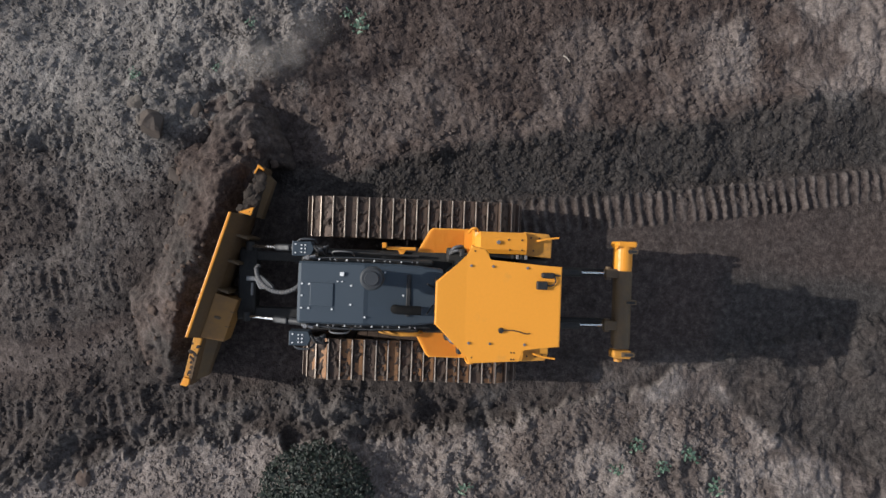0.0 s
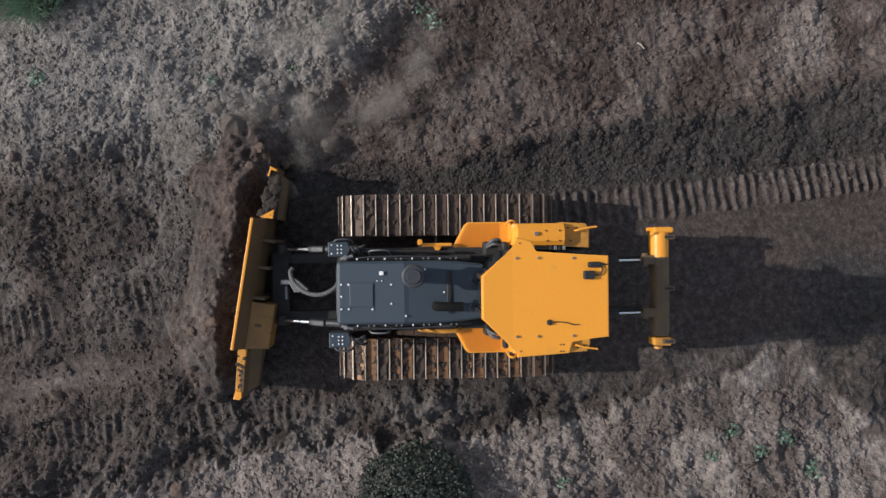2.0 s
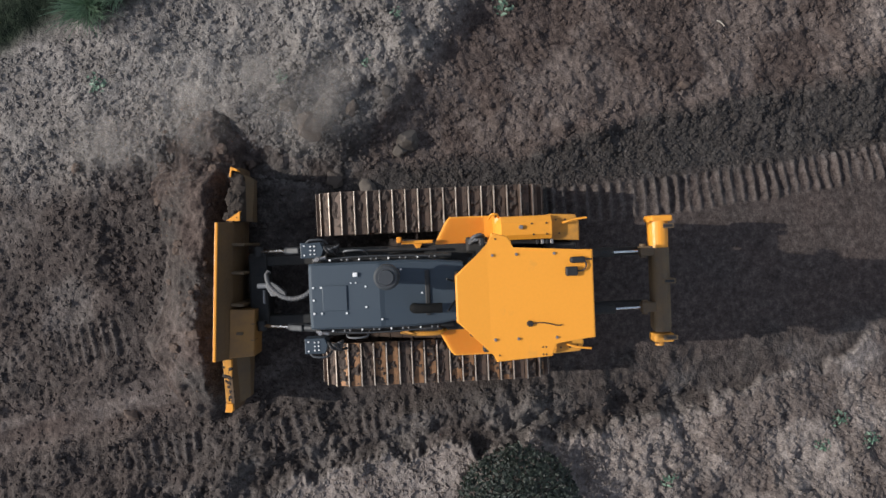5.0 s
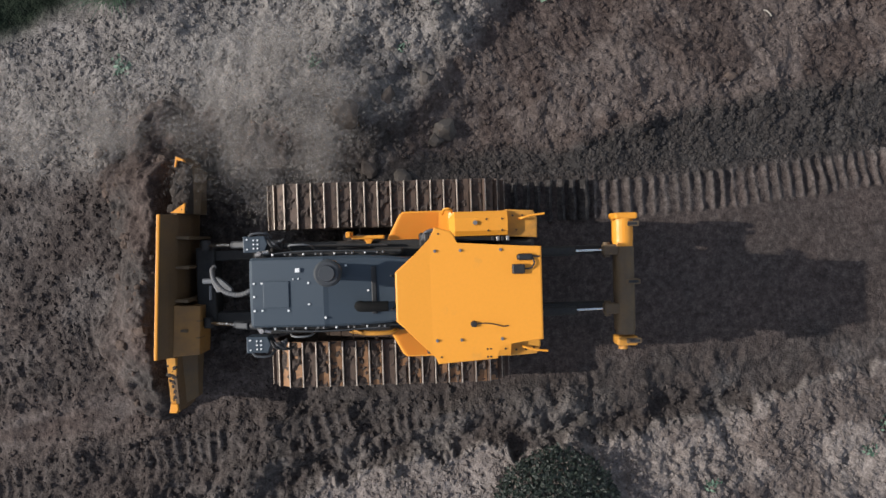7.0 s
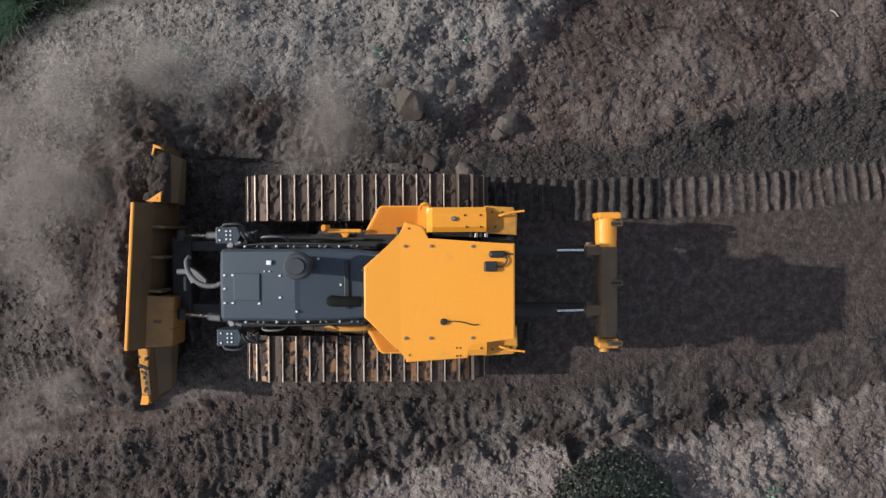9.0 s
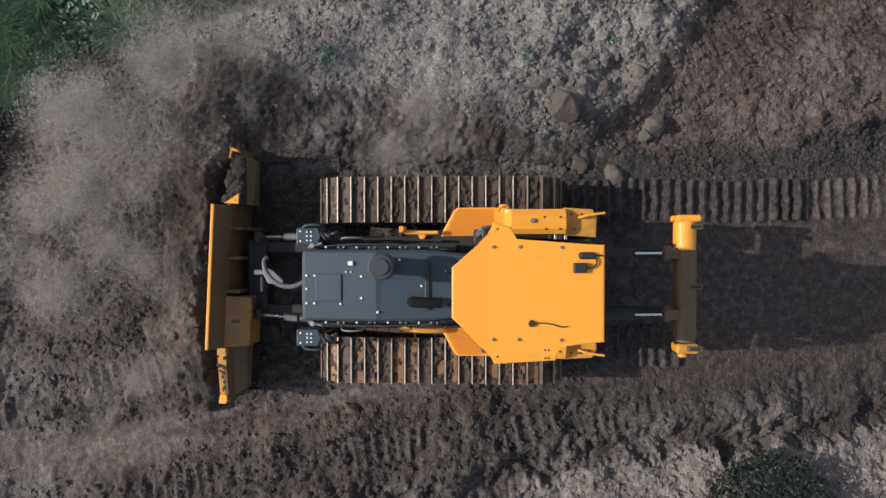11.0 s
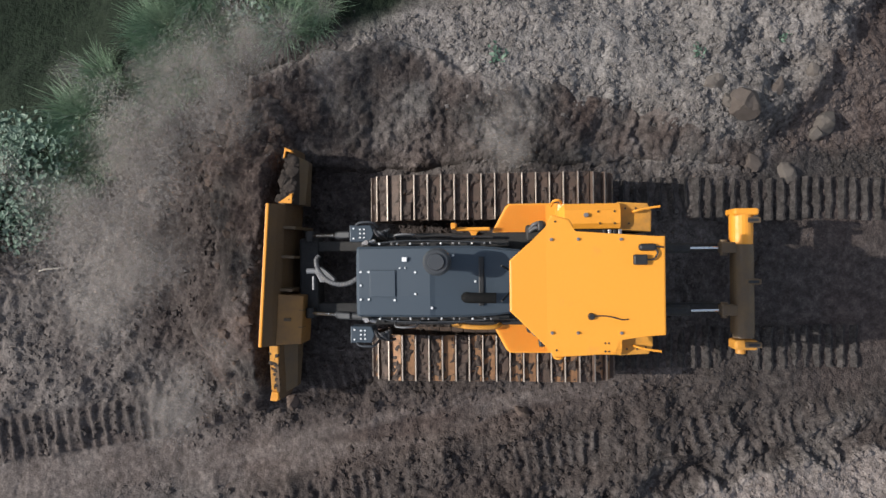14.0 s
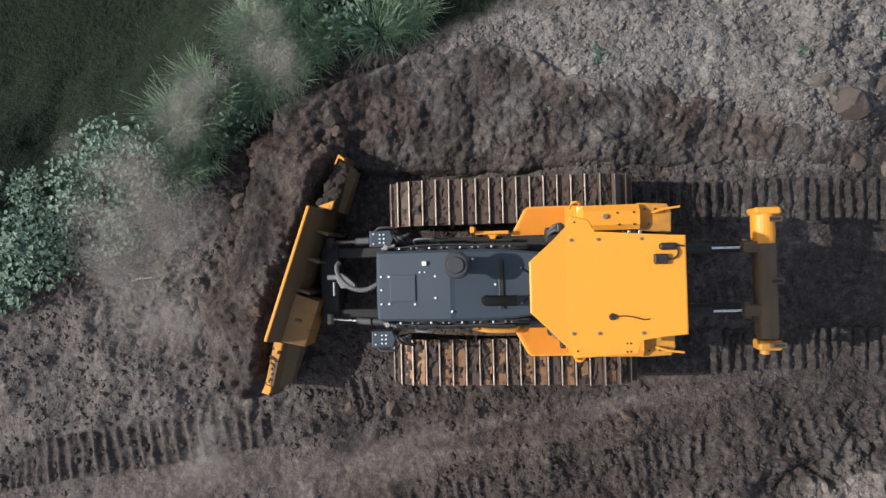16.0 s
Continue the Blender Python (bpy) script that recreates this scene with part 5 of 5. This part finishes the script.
def planted(kinds, i, x, y, size):
    m = pose(x, y, ground_at(x, y) - 0.02, 0, 0, _rnd.uniform(0, 360)) @ Matrix.Scale(size, 4)
    first = kinds[i % len(kinds)]
    if first.location.z < -20:
        first.matrix_basis = m
        return first
    ob = copy_thing(first, m)
    ob.scale = (size, size, size)
    return ob


_tufts = [plant("grass_tuft", blades_mesh(k, 340, 0.24, 0.46), "foliage", 0, 0.25, 0.6, GRASS, "tuft of long green grass at the edge", "grass along the edge") for k in range(6)]
_weeds = [plant("weed", leaves_mesh("foliage", 50 + k, 105, 0.36, 0.60, 0.055, WEED), "foliage", 6, 0.42, 0.5, WEED, "broad-leaved green weed at the edge", "weeds along the edge") for k in range(5)]
for _i in range(86):
    _x = _rnd.uniform(-15.0, -6.5) if _i % 2 else _rnd.uniform(-14.9, -12.0)
    _o = _rnd.random() ** 1.5 * (1.0 if _x < -12.2 or _x > -9.0 else 0.45) + 0.2
    if -12.4 < _x < -9.0 and _i % 5 and _i > 6:
        continue
    planted(_tufts, _i, _x, edge_y(_x) + _o, _rnd.uniform(0.65, 1.2))
for _i in range(58):
    _x = _rnd.uniform(-17.6, -8.0) if _i % 5 == 0 else _rnd.uniform(-17.6, -14.5)
    _y = edge_y(_x) + 0.12 + 1.7 * _rnd.random()
    if _x > -13.2 and _y > edge_y(_x) + 0.6 and _i > 5:
        continue
    planted(_weeds, _i, _x, _y, _rnd.uniform(0.7, 1.25))
# small seedlings on the banks
_seeds = [plant("seedling", leaves_mesh("foliage", 90, 26, 0.16, 0.14, 0.055, WEED), "foliage", 2, 0.14, 0.12, WEED, "small green seedling on the bare earth", "seedlings on the banks")]
for _i, (_x, _y) in enumerate(((-1.85, 3.75), (-2.1, 3.9), (3.2, -3.1), (3.6, -3.4), (4.1, -3.2), (2.9, -3.5), (4.5, -3.7), (-5.4, 2.5), (-3.6, 3.5), (-8.3, 2.5), (-4.1, 2.75), (0.4, -3.9))):
    planted(_seeds, _i, _x, _y, _rnd.uniform(0.7, 1.2))


def build_bush(x, y):
    bush = new("bush")
    bush.matrix_basis = pose(x, y, ground_at(x, y))
    tagged(bush, "dark dense bush on the lower bank", "bush")
    rnd = random.Random(9)
    for k in range(9):
        a = k * 0.7
        bm = BM()
        tube(bm, [(0, 0, -0.05), (0.25 * math.cos(a), 0.25 * math.sin(a), 0.3), (0.55 * math.cos(a), 0.5 * math.sin(a), 0.5 + 0.1 * rnd.random())], 0.014)
        part("stem", bm, DARK, bush)
    crown = new("crown", leaves_mesh("crown", 77, 5200, 0.92, 0.75, 0.045, BUSH))
    crown.parent = bush
    tagged(crown, kind="stuff")


build_bush(-1.95, -4.15)


def dust_mesh(seed, count, spread):
    """A puff of airborne dust: fine flecks, denser towards the middle of several billows."""
    rng = np.random.default_rng(seed)
    centres = rng.normal(0, 1, (12, 3)) * np.array([0.46, 0.34, 0.2]) * spread
    size = np.concatenate([rng.uniform(0.10, 0.20, 9), rng.uniform(0.26, 0.40, 3)]) * spread
    share = np.concatenate([size[:9] ** 2 * 1.5, size[9:] ** 2 * 0.9])
    pick = rng.choice(12, count, p=share / share.sum())
    p = centres[pick] + rng.normal(0, 1, (count, 3)) * size[pick][:, None] * np.array([1, 1, 0.6])
    tri = rng.normal(0, 1, (count, 3, 3)) * 0.0093
    v = (p[:, None] + tri).reshape(-1, 3)
    return from_arrays("dust_puff", v, np.arange(count * 3).reshape(-1, 3), DUST)


dust_meshes = [dust_mesh(k, 22000, 0.62) for k in range(5)]
dust = []
# time at which a puff hangs full in the air, its place and size
DUST_PUFFS = [
    (1.5, -3.81, 2.95, 0.79), (1.5, -3.12, 3.16, 0.70),
    (3.0, -6.24, 1.66, 0.88), (3.0, -5.26, 2.02, 0.96), (3.0, -4.31, 2.12, 0.96), (3.0, -3.10, 2.32, 0.88), (3.0, -2.48, 2.96, 0.79),
    (4.6, -7.70, 1.43, 1.05), (4.6, -6.40, 1.88, 1.22), (4.6, -5.41, 2.28, 1.05), (4.6, -4.50, 2.00, 1.05),
    (6.8, -9.22, 1.34, 1.05), (6.8, -8.07, 1.42, 1.22), (6.8, -6.29, 1.71, 1.49), (6.8, -5.66, 2.49, 1.40), (6.8, -5.22, 1.31, 1.40), (6.8, -6.18, 1.10, 1.22),
    (8.4, -9.54, 0.47, 1.22), (8.4, -9.27, 1.61, 1.40), (8.4, -8.05, 2.00, 1.40), (8.4, -5.84, 1.56, 0.90),
    (10.0, -9.09, 2.45, 1.05), (10.0, -10.10, 2.06, 1.40), (10.0, -10.88, 1.43, 1.57), (10.0, -11.03, 0.45, 1.57), (10.0, -10.74, -0.45, 1.22), (10.0, -10.51, -2.16, 0.88), (10.0, -6.62, 1.55, 1.22), (10.0, -7.02, 0.88, 0.88),
    (11.6, -10.55, 2.35, 1.22), (11.6, -11.89, 1.49, 1.40), (11.6, -12.30, 0.50, 1.57), (11.6, -12.16, -0.79, 1.22),
    (13.0, -11.27, 2.38, 1.05), (13.0, -11.79, 1.90, 1.22), (13.0, -12.44, 1.20, 1.40), (13.0, -12.86, 0.36, 1.57), (13.0, -12.86, -0.54, 1.22), (13.0, -12.45, -2.47, 0.96), (13.0, -7.97, 0.99, 0.96),
    (14.5, -12.86, 2.14, 1.22), (14.5, -13.66, 1.08, 1.40), (14.5, -14.18, 0.19, 1.40), (14.5, -13.85, -0.86, 1.22),
    (16.0, -12.83, 2.45, 1.05), (16.0, -13.97, 1.72, 0.96), (16.0, -14.61, 0.67, 1.22), (16.0, -14.17, 0.15, 1.31), (16.0, -14.94, -0.13, 1.14), (16.0, -14.30, -1.04, 1.05), (16.0, -13.78, -2.87, 0.79),
]
for _i, _w in enumerate(DUST_PUFFS):
    _ob = new("dust_puff", dust_meshes[_i % 5])
    dust.append((_ob, _i, _w))
    _ob.scale = (_w[3], _w[3], _w[3])
    tagged(_ob, "drifting cloud of pale brown dust", "dust", group="dust clouds round the blade")


# ------------------------------------------------------------ what moves
def motions():
    ts = [r[0] for r in MACHINE_ROWS]
    walk(dozer, [(t, pose(*r)) for t, *r in MACHINE_ROWS])
    walk(blade, [(t, pose(*PIVOT, 0, 0, a)) for t, a in BLADE_TURN])
    at = lambda t, k: float(np.interp(t, ts, [r[k] for r in MACHINE_ROWS]))
    turn_at = lambda t: float(np.interp(t, [r[0] for r in BLADE_TURN], [r[1] for r in BLADE_TURN]))
    # track shoes run round their loop as far as the machine has driven
    steps = [k * 0.4 for k in range(41)]
    for ob, y, start in shoe_objects:
        rows, turns = [], 0.0
        for t in steps:
            x, z, turn = on_loop(start + at(0, 1) - at(t, 1))
            rows.append((t, Matrix.Translation((x, y, z)) @ Matrix.Rotation(turn, 4, "Y")))
        walk(ob, rows)
    # the heap goes with the blade, level on the ground
    rows = []
    for k in range(33):
        t = k * 0.5
        yaw = radians(at(t, 6))
        rows.append((t, pose(at(t, 1) + PIVOT[0] * math.cos(yaw), at(t, 2) + PIVOT[0] * math.sin(yaw) + PIVOT[1], float(road_z(at(t, 1) + PIVOT[0] - 0.6)), 0, 0, at(t, 6) + turn_at(t))))
    walk(heap, rows)
    # the shed earth comes to lie as the end of the blade goes by
    for ob, x in windrow:
        hit = next((k * 0.1 for k in range(161) if at(k * 0.1, 1) - 3.8 < x), 16.0)
        low, high = pose(x, 0, -0.6), pose(x, 0, 0)
        walk(ob, [(0, low), (max(0.1, hit - 0.5), low), (min(15.9, hit + 0.5), high), (16, high)])
    # cleat marks come up behind the sprockets
    for ob, x, y, s in prints:
        hit = 16.0
        for k in range(161):
            if at(k * 0.1, 1) + 1.25 < x:
                hit = k * 0.1
                break
        z = ground_at(x, y)
        low, high = pose(x, y, z - 0.14), pose(x, y, z + 0.01)
        if hit <= 0.2:
            walk(ob, [(0, high), (16, high)])
        elif hit >= 15.5:
            walk(ob, [(0, low), (16, low)])
        else:
            walk(ob, [(0, low), (hit - 0.15, low), (hit + 0.15, high), (16, high)])
    # dust rises from the loose earth, hangs, drifts off and settles
    for ob, i, (tp, x, y, size) in dust:
        z = 0.25 + 0.4 * size
        way = [(tp - 1.8, 0.9, -0.3, -2.2), (tp - 0.9, 0.45, -0.15, z - 0.25), (tp, 0, 0, z), (tp + 1.2, -0.3, 0.12, z + 0.1), (tp + 2.6, -0.6, 0.2, -2.4)]
        place = lambda q: pose(x + q[1], y + q[2], q[3], 0, 0, i * 77 + 8 * (q[0] - tp)) @ Matrix.Scale(size, 4)
        rows = [(q[0], place(q)) for q in way if 0.0 < q[0] < 16.0]
        if way[0][0] > 0:
            rows = [(0.0, rows[0][1])] + rows
        else:
            rows = [(0.0, place(next(q for q in way if q[0] > 0)))] + rows
        rows.append((16.0, place(way[-1] if way[-1][0] <= 16 else next(q for q in way if q[0] >= 16.0 - 1e-6))))
        walk(ob, rows)


motions()
